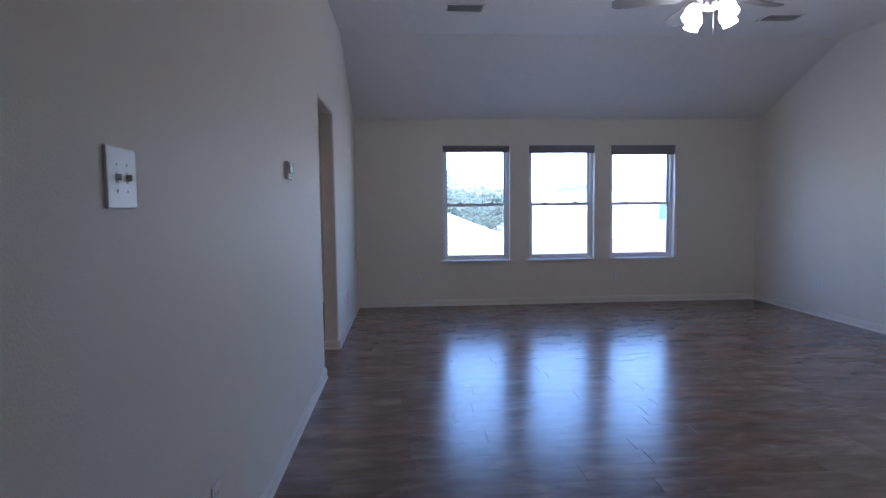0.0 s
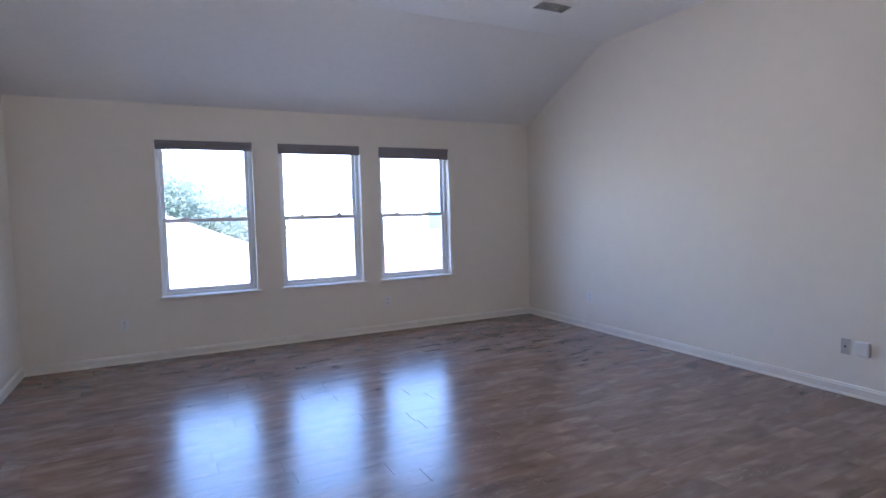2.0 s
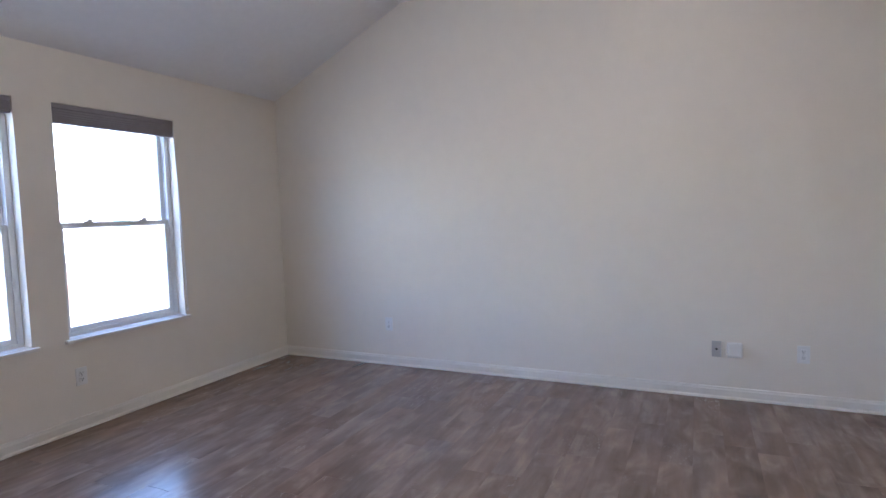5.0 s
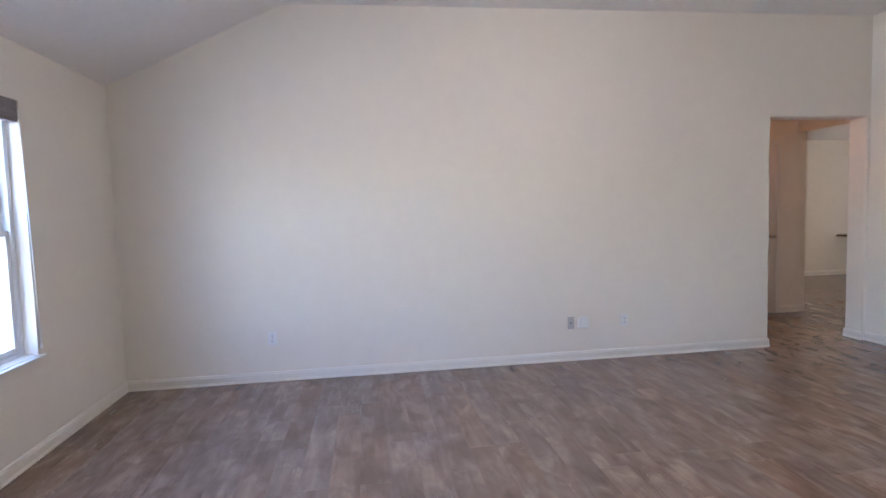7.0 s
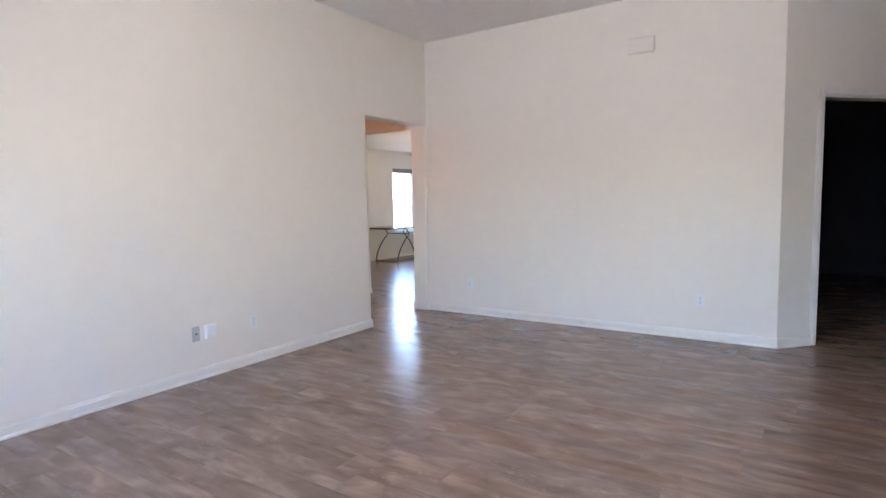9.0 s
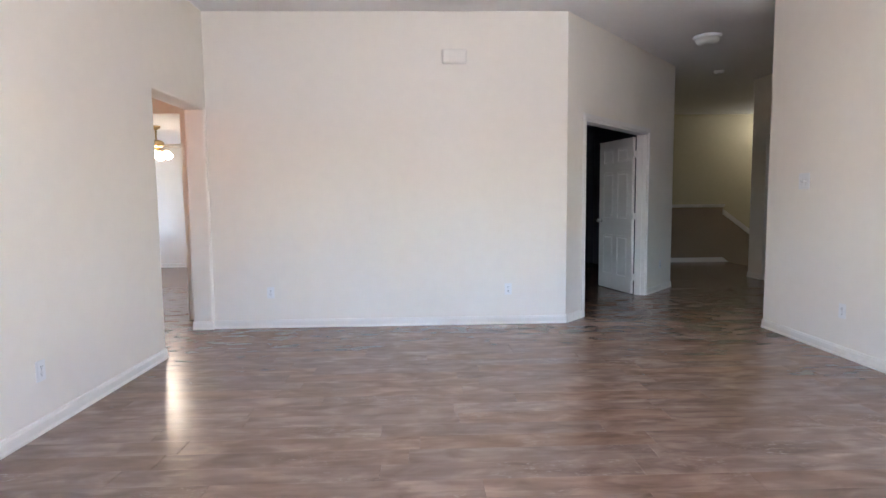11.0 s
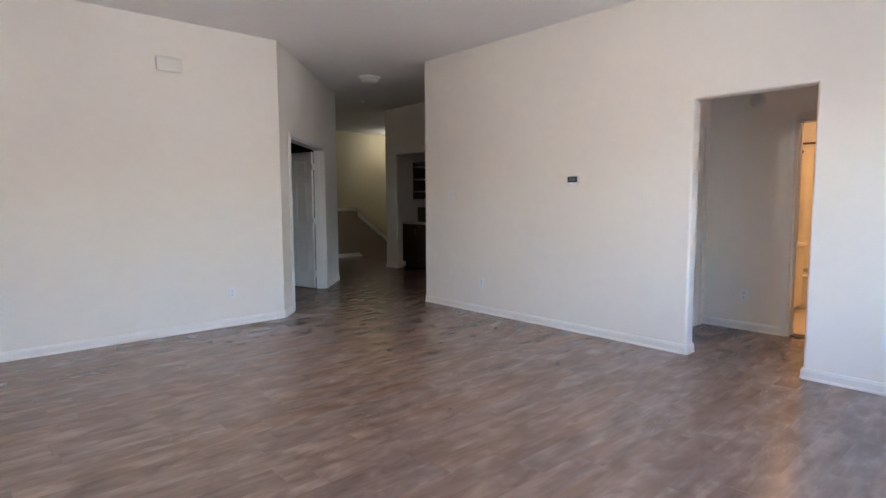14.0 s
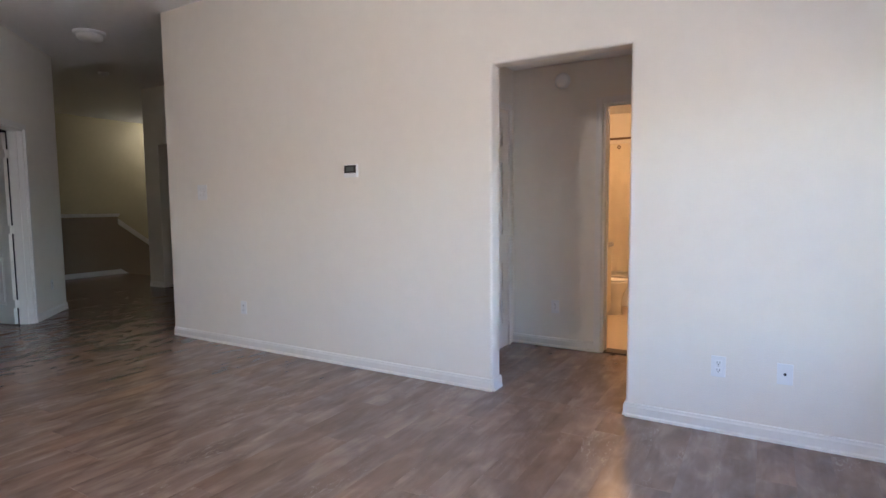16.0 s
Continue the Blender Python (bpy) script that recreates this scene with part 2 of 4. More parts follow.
def mesh_of(name, bm, material):
    me = bpy.data.meshes.new(name)
    bmesh.ops.recalc_face_normals(bm, faces=bm.faces)
    bm.to_mesh(me)
    bm.free()
    me.materials.append(material)
    return me


def part(name, bm, material, parent, label=""):
    ob = new(name, mesh_of(name, bm, material))
    ob.parent = parent
    return tagged(ob, label)


def setting(name, bm, material, label, category):
    return tagged(new(name, mesh_of(name, bm, material)), label, category, kind="structure")


def thing(name, m, label, category, group=""):
    ob = new(name)
    ob.empty_display_size = 0.05
    ob.matrix_basis = m
    return tagged(ob, label, category, group)


# ---- the shell ----
W, YS, YB, EAVE, TOP, T = 5.41, -6.79, -1.39, 2.44, 3.10, 0.13
WE, OS, ON, OH = -6.45, -2.985, -2.11, 2.165
ES, EN = -6.75, -5.74
AX, AY, BX, BY = 1.85, YS, -0.23, -9.02
WINDOWS = [(1.13, 2.015), (2.27, 3.155), (3.375, 4.26)]
WZ0, WZ1, NT = 0.602, 2.105, 0.16
LOW = 2.44



def pierced_wall(x0, x1, z0, z1, y0, y1, holes):
    """One slab in the x-z plane with rectangular holes (xa, xb, za, zb)."""
    xs = sorted({x0, x1, *[v for h in holes for v in h[:2]]})
    zs = sorted({z0, z1, *[v for h in holes for v in h[2:]]})
    bm = bmesh.new()
    vs = {(x, z): bm.verts.new((x, y0, z)) for x in xs for z in zs}
    for xa, xb in zip(xs, xs[1:]):
        for za, zb in zip(zs, zs[1:]):
            mx, mz = (xa + xb) / 2, (za + zb) / 2
            if not any(h[0] < mx < h[1] and h[2] < mz < h[3] for h in holes):
                bm.faces.new([vs[xa, za], vs[xb, za], vs[xb, zb], vs[xa, zb]])
    ex = bmesh.ops.extrude_face_region(bm, geom=bm.faces[:])
    bmesh.ops.translate(bm, vec=(0, y1 - y0, 0), verts=[v for v in ex["geom"] if isinstance(v, bmesh.types.BMVert)])
    return bm


setting("wall_north", pierced_wall(-T, W + T, -3, EAVE, 0, NT, [(a, b, WZ0, WZ1) for a, b in WINDOWS]), PAINT, "cream painted drywall window wall with light orange-peel texture", "wall")


def notched_wall(outline, x0, x1, rounded, radius=0.018):
    """A wall slab cut to an outline in y and z, with bull-nosed edges at the listed corners and the edges between them."""
    bm = bmesh.new()
    f = bm.faces.new([bm.verts.new((x0, y, z)) for y, z in outline])
    ex = bmesh.ops.extrude_face_region(bm, geom=[f])
    bmesh.ops.translate(bm, vec=(x1 - x0, 0, 0), verts=[v for v in ex["geom"] if isinstance(v, bmesh.types.BMVert)])
    keep = [Vector((0, y, z)) for y, z in rounded]
    near = lambda v: any((Vector((0, v.co.y, v.co.z)) - k).length < 1e-4 for k in keep)
    es = [e for e in bm.edges if abs(e.verts[0].co.x - e.verts[1].co.x) < 1e-5 and near(e.verts[0]) and near(e.verts[1])]
    bmesh.ops.bevel(bm, geom=es, offset=radius, segments=4, affect="EDGES", profile=0.5)
    return bm


setting("wall_west", notched_wall([(WE, 0), (OS, 0), (OS, OH), (ON, OH), (ON, 0), (0, 0), (0, 3.3), (WE, 3.3)], -T, 0, [(OS, 0), (OS, OH), (ON, OH), (ON, 0)]), PAINT, "cream painted drywall with a plain bull-nosed opening", "wall")
setting("wall_east", notched_wall([(0, 0), (EN, 0), (EN, OH), (ES, OH), (ES, 0), (YS - T, 0), (YS - T, 3.3), (0, 3.3)], W, W + 0.2, [(EN, 0), (EN, OH), (ES, OH), (ES, 0)]), PAINT, "long cream painted drywall with an opening at its end", "wall")
setting("wall_south", boxes(((AX, YS - T, 0), (W, YS, 3.3))), PAINT, "cream painted drywall, plain and bright", "wall")

bm = bmesh.new()
prof = [(YB, TOP), (0.16, TOP - (TOP - EAVE) * (0.16 - YB) / -YB), (0.16, 3.5), (YB, 3.5)]
ring = [[bm.verts.new((x, y, z)) for y, z in prof] for x in (-0.05, W + 0.05)]
for k in range(4):
    bm.faces.new([ring[0][k], ring[0][(k + 1) % 4], ring[1][(k + 1) % 4], ring[1][k]])
bm.faces.new(ring[0])
bm.faces.new(ring[1][::-1])
box(bm, (-6.2, -13.6, TOP), (W + 0.05, YB, TOP + 0.2))
setting("ceiling", bm, CEIL, "off-white textured ceiling, flat with one slope down to the windows", "ceiling")

# angled wall with the double doorway
ang = math.atan2(BY - AY, BX - AX)
alen = math.hypot(BX - AX, BY - AY)
ANG = pose(AX, AY, 0, 0, 0, math.degrees(ang))
D0, D1, DH = 0.385, 2.10, 2.10
w = setting("wall_angled", pierced_wall(0, alen, 0, 3.3, 0, 0.13, [(D0, D1, 0, DH)]), PAINT, "cream angled drywall holding a white doorway", "wall")
w.matrix_basis = ANG

# hall, stair and niche
NX = -1.9
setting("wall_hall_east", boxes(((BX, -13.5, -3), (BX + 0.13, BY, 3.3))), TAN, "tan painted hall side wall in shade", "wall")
setting("wall_hall_north", boxes(((-3.1, WE, 0), (-T, WE + 0.13, 3.3))), PAINT, "cream hall wall running back from the corner", "wall")
NS, NN = -9.56, -6.9
setting("wall_niche", boxes(((NX - 0.12, -9.92, -3), (NX, NS, 3.3)), ((NX - 0.12, NS, 2.22), (NX, NN, 3.3)), ((NX - 0.12, NN, 0), (NX, WE, 3.3))), PAINT, "cream hall wall with a tall cabinet niche", "wall")
for ab in (((-3.1, -9.92, -3), (NX - 0.12, -9.80, 3.3)), ((-3.1, -9.80, 0), (-2.98, WE, 3.3))):
    setting("wall_niche_side", boxes(ab), PAINT, "cream inner walls of the cabinet niche", "wall")
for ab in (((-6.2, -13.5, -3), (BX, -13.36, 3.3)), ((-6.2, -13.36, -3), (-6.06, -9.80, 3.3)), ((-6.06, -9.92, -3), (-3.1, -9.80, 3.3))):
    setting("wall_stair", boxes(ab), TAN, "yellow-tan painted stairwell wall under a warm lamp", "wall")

# side passages and rooms
setting("wall_passage_west", boxes(((-1.46, -3.53, 0), (-1.33, -2.60, LOW)), ((-1.46, -1.84, 0), (-1.33, 0.5, LOW)), ((-1.46, -2.60, 2.07), (-1.33, -1.84, LOW))), PAINT, "cream passage wall with a bathroom doorway", "wall")
setting("wall_passage_south", boxes(((-1.33, -3.53, 0), (-T, -3.40, LOW))), PAINT, "cream passage end wall with a white door", "wall")
setting("wall_passage_north", boxes(((-0.50, 0.5, 0), (-T, 0.62, LOW)), ((-3.2, 0.5, 0), (-1.30, 0.62, LOW)), ((-1.30, 0.5, 2.07), (-0.50, 0.62, LOW))), PAINT, "cream wall with a bedroom doorway", "wall")
setting("wall_bedroom_west", boxes(((-3.2, 0.62, -3), (-3.07, 2.1, LOW)), ((-T, NT, -3), (0, 2.26, LOW)),
        ((-3.2, 2.1, -3), (-2.35, 2.26, LOW)), ((-1.47, 2.1, -3), (-T, 2.26, LOW)), ((-2.35, 2.1, -3), (-1.47, 2.26, WZ0)), ((-2.35, 2.1, WZ1), (-1.47, 2.26, LOW))),
        PAINT, "cream bedroom walls around one window", "wall")
for ab in (((-4.4, -3.5, 0), (-1.46, -3.38, LOW)), ((-4.4, -1.0, 0), (-1.46, -0.88, LOW)), ((-4.4, -3.38, 0), (-4.28, -1.0, LOW))):
    setting("wall_bath", boxes(ab), PAINT, "cream bathroom walls in warm lamp light", "wall")
setting("ceiling_west_rooms", boxes(((-4.4, -3.53, LOW), (-T, 2.26, LOW + 0.12))), CEIL, "low off-white ceiling of the side rooms", "ceiling")
PX = 6.84
for ab in (((PX, -7.25, 0), (PX + 0.12, -4.6, LOW)), ((W + 0.2, -4.7, 0), (PX, -4.58, LOW))):
    setting("wall_passage_east", boxes(ab), PAINT, "cream passage wall in warm light", "wall")
setting("wall_bedroom_north", boxes(((W + 0.2, -7.37, 0), (5.86, -7.25, LOW)), ((5.86, -7.37, 2.21), (PX, -7.25, LOW)), ((PX, -7.37, 0), (9.7, -7.25, LOW)), ((W + 0.07, -7.25, 0), (W + 0.2, YS - T, LOW))), PAINT, "cream bedroom wall with a doorway", "wall")
BW0, BW1 = -12.3, -11.42
setting("wall_bedroom_east", boxes(((9.65, BW1, -3), (9.8, -7.25, LOW)), ((9.65, -12.5, -3), (9.8, BW0, LOW)), ((9.65, BW0, -3), (9.8, BW1, 0.6)), ((9.65, BW0, 2.05), (9.8, BW1, LOW))), PAINT, "cream bedroom wall with one window", "wall")
for ab in (((4.9, -12.5, 0), (9.65, -12.37, LOW)), ((4.9, -12.37, 0), (5.02, -7.37, LOW))):
    setting("wall_bedroom_south", boxes(ab), PAINT, "cream far bedroom walls lit by the window", "wall")
setting("ceiling_east_rooms", boxes(((W + 0.2, -12.5, LOW), (9.8, -4.58, LOW + 0.12)), ((4.9, -12.5, LOW), (W + 0.2, YS - T - 0.01, LOW + 0.12))), CEIL, "low off-white ceiling of the bedroom", "ceiling")
# unlit study behind the angled wall, its darkness put into a near-black colour
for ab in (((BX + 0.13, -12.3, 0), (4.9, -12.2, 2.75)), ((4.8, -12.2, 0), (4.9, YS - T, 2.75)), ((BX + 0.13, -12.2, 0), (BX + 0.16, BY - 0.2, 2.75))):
    setting("wall_study", boxes(ab), DARKROOM, "study walls coloured near-black for the unlit room", "wall")
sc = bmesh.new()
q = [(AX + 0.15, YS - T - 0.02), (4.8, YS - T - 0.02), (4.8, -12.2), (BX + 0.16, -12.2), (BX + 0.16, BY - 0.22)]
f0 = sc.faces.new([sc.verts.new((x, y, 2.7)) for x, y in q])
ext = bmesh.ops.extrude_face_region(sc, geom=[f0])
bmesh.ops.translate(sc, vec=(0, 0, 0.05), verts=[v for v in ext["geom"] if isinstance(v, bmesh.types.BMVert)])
setting("ceiling_study", sc, DARKROOM, "study ceiling coloured near-black for the unlit room", "ceiling")

# floors under the planks
STX = -2.72
FL = setting("floor", boxes(((-1.4, -3.5, -0.2), (-T, 0.5, -0.006)), ((-T, WE, -0.2), (W + 0.2, 0, -0.006)), ((-3.1, -10.03, -0.2), (W + 0.2, WE, -0.006)), ((STX, -13.36, -0.2), (W + 0.2, -10.03, -0.006)),
        ((W + 0.2, -12.5, -0.2), (9.7, -4.6, -0.006)), ((-3.1, 0.5, -0.2), (-T, 2.1, -0.006))), JOINT, "grey-brown wood-look laminate plank floor with satin sheen", "floor")
setting("floor_bath", boxes(((-4.3, -3.4, -0.006), (-1.47, -0.95, 0.004))), TILE, "beige tiled bathroom floor in warm light", "floor")
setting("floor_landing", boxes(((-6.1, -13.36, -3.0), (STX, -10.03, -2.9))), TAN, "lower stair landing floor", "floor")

# ---- doors, windows, trim ----
BASE_PROFILE = [(0.0, 0.0), (0.019, 0.0), (0.019, 0.012), (0.014, 0.02), (0.014, 0.062), (0.010, 0.07), (0.008, 0.08), (0.0, 0.083)]


def baseboard(a, b, side):
    """A skirting run from a to b; side +1 if the room is to the left of that way."""
    d = Vector((b[0] - a[0], b[1] - a[1], 0))
    n = Vector((-d.y, d.x, 0)).normalized() * side
    bm = bmesh.new()
    ends = [[bm.verts.new(Vector((p[0], p[1], 0)) + n * o + Vector((0, 0, z))) for o, z in BASE_PROFILE] for p in (a, b)]
    k = len(BASE_PROFILE)
    for i in range(k):
        bm.faces.new([ends[0][i], ends[0][(i + 1) % k], ends[1][(i + 1) % k], ends[1][i]])
    bm.faces.new(ends[0])
    bm.faces.new(ends[1][::-1])
    setting("baseboard", bm, SKIRT, "white painted moulded baseboard along the wall", "baseboard")


def along(t):
    return (AX + math.cos(ang) * t, AY + math.sin(ang) * t)


for a, b, s in [((0, 0), (W, 0), -1), ((0, WE), (0, OS), -1), ((0, ON), (0, 0), -1), ((W, 0), (W, EN), -1), ((W, YS), (AX, YS), -1),
                (along(0), along(D0 - 0.06), -1), (along(D1 + 0.06), along(alen), -1), ((-T, OS), (0, OS), 1), ((0, ON), (-T, ON), 1),
                ((W, EN), (W + 0.2, EN), -1), ((W + 0.2, ES), (W, ES), -1), ((0, WE), (-1.9, WE), 1), ((-1.33, -3.40), (-1.33, -2.62), -1),
                ((-T, -1.0), (-T, 0.5), 1), ((PX, -7.01), (PX, -7.37), -1), ((9.65, -7.37), (9.65, -12.37), -1), ((9.65, -12.37), (5.0, -12.37), -1),
                ((-3.07, 2.1), (-T, 2.1), -1), ((NX, -9.92), (NX, NS), -1), ((NX, NS), (NX - 0.12, NS), -1)]:
    baseboard(a, b, s)


def window_unit(name, m, wid, h, label, shade=0.11, wand=False):
    """A white double-hung vinyl window with a shade rolled up at its head; its x runs along the wall, y outwards."""
    ob = thing(name, m, label, "window", "double-hung windows")
    ob["kind"] = "structure"
    f, d0, d1 = 0.035, 0.075, 0.15
    fr = part("window_frame", boxes(((0, d0, 0), (f, d1, h)), ((wid - f, d0, 0), (wid, d1, h)), ((f, d0, 0), (wid - f, d1, 0.03)), ((f, d0, h - f), (wid - f, d1, h)), bevel=0.004), VINYL, ob)
    mid = h * 0.485
    for nm, z0, z1, y0 in (("lower_sash", 0.03, mid + 0.02, 0.085), ("upper_sash", mid - 0.02, h - f, 0.115)):
        s = 0.032
        sa = part(nm, boxes(((f, y0, z0), (f + s, y0 + 0.028, z1)), ((wid - f - s, y0, z0), (wid - f, y0 + 0.028, z1)), ((f + s, y0, z0), (wid - f - s, y0 + 0.028, z0 + s)), ((f + s, y0, z1 - s), (wid - f - s, y0 + 0.028, z1)), bevel=0.004), VINYL, ob)
        gl = part("pane", boxes(((f + s, y0 + 0.012, z0 + s), (wid - f - s, y0 + 0.016, z1 - s))), GLASS, sa)
        gl.visible_shadow = False
    for k in (0.27, 0.73):
        part("sash_lock", boxes(((wid * k - 0.028, 0.088, mid + 0.02), (wid * k + 0.028, 0.11, mid + 0.03)), ((wid * k - 0.008, 0.08, mid + 0.028), (wid * k + 0.02, 0.10, mid + 0.042)), bevel=0.003), VINYL, ob)
    part("window_sill", boxes(((-0.03, -0.035, -0.022), (wid + 0.03, 0, 0)), ((0, -0.0, -0.018), (wid, d0, 0.004)), bevel=0.004), TRIM, ob, "white painted window stool")
    sh = part("shade", boxes(((0.006, 0.005, h - shade), (wid - 0.006, 0.055, h - 0.035)), bevel=0.006), SHADE, ob, "grey cellular shade drawn up")
    bm = bmesh.new()
    for k in range(5):
        z = h - shade + 0.012 + k * (shade - 0.05) / 5
        box(bm, (0.008, -0.001, z), (wid - 0.008, 0.058, z + 0.006), 0.002)
    part("pleats", bm, SHADE, sh)
    part("head_rail", boxes(((0.004, 0.004, h - 0.034), (wid - 0.004, 0.058, h - 0.002)), bevel=0.004), SHADE, ob)
    if wand:
        part("shade_cord", tube([(wid - 0.012, -0.004, h - 0.05), (wid + 0.01, -0.006, 0.7), (wid + 0.022, -0.008, 0.06)], 0.004, 8), PLATE, ob)
        part("cord_tassel", lathe([(0, 0.03), (0.005, 0.028), (0.009, 0.004), (0.006, 0), (0, 0)], 10, pose(wid + 0.022, -0.008, 0.034)), PLATE, ob)
    return ob


for i, (a, b) in enumerate(WINDOWS):
    window_unit("window_%d" % (i + 1), pose(a, 0, WZ0), b - a, WZ1 - WZ0, "white double-hung vinyl window with a raised grey shade", (0.085, 0.10, 0.125)[i], i == 2)
window_unit("window_4", pose(-2.35, 2.1, WZ0), 0.88, WZ1 - WZ0, "white double-hung bedroom window with a raised grey shade")
window_unit("window_5", pose(9.65, BW1, 0.6, 0, 0, -90), BW1 - BW0, 1.45, "white bedroom window glowing with daylight")


def leaf_mesh(wid, h):
    """A six-panel door leaf, hinge edge at x 0, face towards -y, with raised panels on both sides."""
    bm = boxes(((0, 0.013, 0), (wid, 0.022, h)))
    st, mu = 0.105, 0.10
    rows = [(0.20, 0.76), (0.98, 1.62), (1.74, h - 0.11)]
    xs = [(st, wid / 2 - mu / 2), (wid / 2 + mu / 2, wid - st)]
    zs = [0] + [v for r in rows for v in r] + [h]
    for y0, y1 in ((0, 0.013), (0.022, 0.035)):
        for a, b in ((0, st), (wid / 2 - mu / 2, wid / 2 + mu / 2), (wid - st, wid)):
            box(bm, (a, y0, 0), (b, y1, h))
        for a, b in xs:
            for k in range(0, len(zs), 2):
                box(bm, (a, y0, zs[k]), (b, y1, zs[k + 1]))
    for a, b in xs:
        for z0, z1 in rows:
            box(bm, (a + 0.036, 0.003, z0 + 0.036), (b - 0.036, 0.032, z1 - 0.036), 0.009)
            for y in (-0.003, 0.030):
                box(bm, (a, y, z0), (a + 0.014, y + 0.008, z1), 0.003)
                box(bm, (b - 0.014, y, z0), (b, y + 0.008, z1), 0.003)
                box(bm, (a, y, z0), (b, y + 0.008, z0 + 0.014), 0.003)
                box(bm, (a, y, z1 - 0.014), (b, y + 0.008, z1), 0.003)
    return bm


KNOB = [(0.0, 0.0), (0.030, 0.0), (0.030, 0.006), (0.012, 0.012), (0.011, 0.030), (0.024, 0.042), (0.028, 0.056), (0.020, 0.068), (0.0, 0.071)]


def door(name, m, wid, h, label, gap=0.003):
    ob = thing(name, m, label, "door")
    ob["kind"] = "structure"
    bm = leaf_mesh(wid - gap, h)
    bmesh.ops.translate(bm, vec=(gap, 0, 0), verts=bm.verts)
    lf = part("door_leaf", bm, TRIM, ob)
    for s in (-1, 1):
        part("door_knob", lathe(KNOB, 20, Matrix.Translation((wid - 0.065, 0 if s < 0 else 0.035, 0.95)) @ pose(0, 0, 0, 90 if s < 0 else -90)), METAL, lf, "brushed nickel door knob")
    for z in (0.22, h / 2, h - 0.22):
        part("hinge", boxes(((-0.008, -0.006, z - 0.045), (0.004, 0.008, z + 0.045)), ((-0.004, 0.0, z - 0.044), (gap, 0.036, z + 0.044)), bevel=0.0015), TRIM, ob, "white painted hinge")
    return ob


def casing(bm, x0, x1, h, y, out, cw=0.06):
    """Moulded casing on one wall face (y) round an opening; out: the way the face looks."""
    for w0, th in ((0, 0.012), (0.012, 0.018)):
        a, b = y, y + out * th
        e = cw - w0 * 1.6
        box(bm, (x0 - e, a, 0), (x0 - w0 * 0.5, b, h + e), 0.003)
        box(bm, (x1 + w0 * 0.5, a, 0), (x1 + e, b, h + e), 0.003)
        box(bm, (x0 - w0 * 0.5, a, h + w0 * 0.5), (x1 + w0 * 0.5, b, h + e), 0.003)


def door_frame(name, m, x0, x1, h, depth, label, faces=(True, True)):
    ob = thing(name, m, label, "door frame")
    ob["kind"] = "structure"
    part("jamb", boxes(((x0, 0, 0), (x0 + 0.018, depth, h)), ((x1 - 0.018, 0, 0), (x1, depth, h)), ((x0 + 0.018, 0, h - 0.018), (x1 - 0.018, depth, h)),
                       ((x0 + 0.018, depth * 0.4, 0), (x0 + 0.03, depth * 0.65, h - 0.018)), ((x1 - 0.03, depth * 0.4, 0), (x1 - 0.018, depth * 0.65, h - 0.018))), TRIM, ob)
    bm = bmesh.new()
    if faces[0]:
        casing(bm, x0, x1, h, -0.001, -1)
    if faces[1]:
        casing(bm, x0, x1, h, depth + 0.001, 1)
    part("casing", bm, TRIM, ob, "white moulded casing")
    return ob


# study double doorway: local x runs along the wall from the room corner, the room is at -y side mirrored
door_frame("door_frame_1", ANG, D0, D1, DH, 0.13, "white moulded frame of a wide double doorway")
hx, hy = along(D1 - 0.02)
nx, ny = -math.sin(ang), math.cos(ang)
hx, hy = hx + nx * 0.13 - 0.02 * math.cos(ang), hy + ny * 0.13 - 0.02 * math.sin(ang)
door("door_1", pose(hx, hy, 0.012, 0, 0, -77), 0.83, 2.05, "white six-panel door standing open into a dark study", 0.022)
gx, gy = along(D0 + 0.02)
door("door_2", pose(gx + nx * 0.14, gy + ny * 0.14, 0.012, 0, 0, -22), 0.82, 2.05, "white six-panel door swung open inside the dark study")
door_frame("door_frame_2", pose(0, -3.40, 0, 0, 0, 180), 0.42, 1.20, 2.07, 0.0, "white moulded frame of a closed passage door", (True, False))
door("door_3", pose(-1.18, -3.42, 0.01), 0.74, 2.03, "closed white six-panel door in the passage")
door_frame("door_frame_3", pose(-1.33, 0, 0, 0, 0, 90), -2.60, -1.84, 2.07, 0.13, "white moulded bathroom door frame")
door("door_4", pose(-0.53, 0.49, 0.012, 0, 0, -117), 0.74, 2.03, "white bedroom door standing open, seen on edge")
door_frame("door_frame_4", pose(PX, -6.19, 0, 0, 0, -90), 0, 0.76, 2.06, 0.0, "white moulded frame of a closed passage door", (True, False))
door("door_5", pose(PX - 0.036, -6.2, 0.01, 0, 0, -90) @ pose(0, 0, 0), 0.74, 2.03, "closed white door in the warm-lit passage")

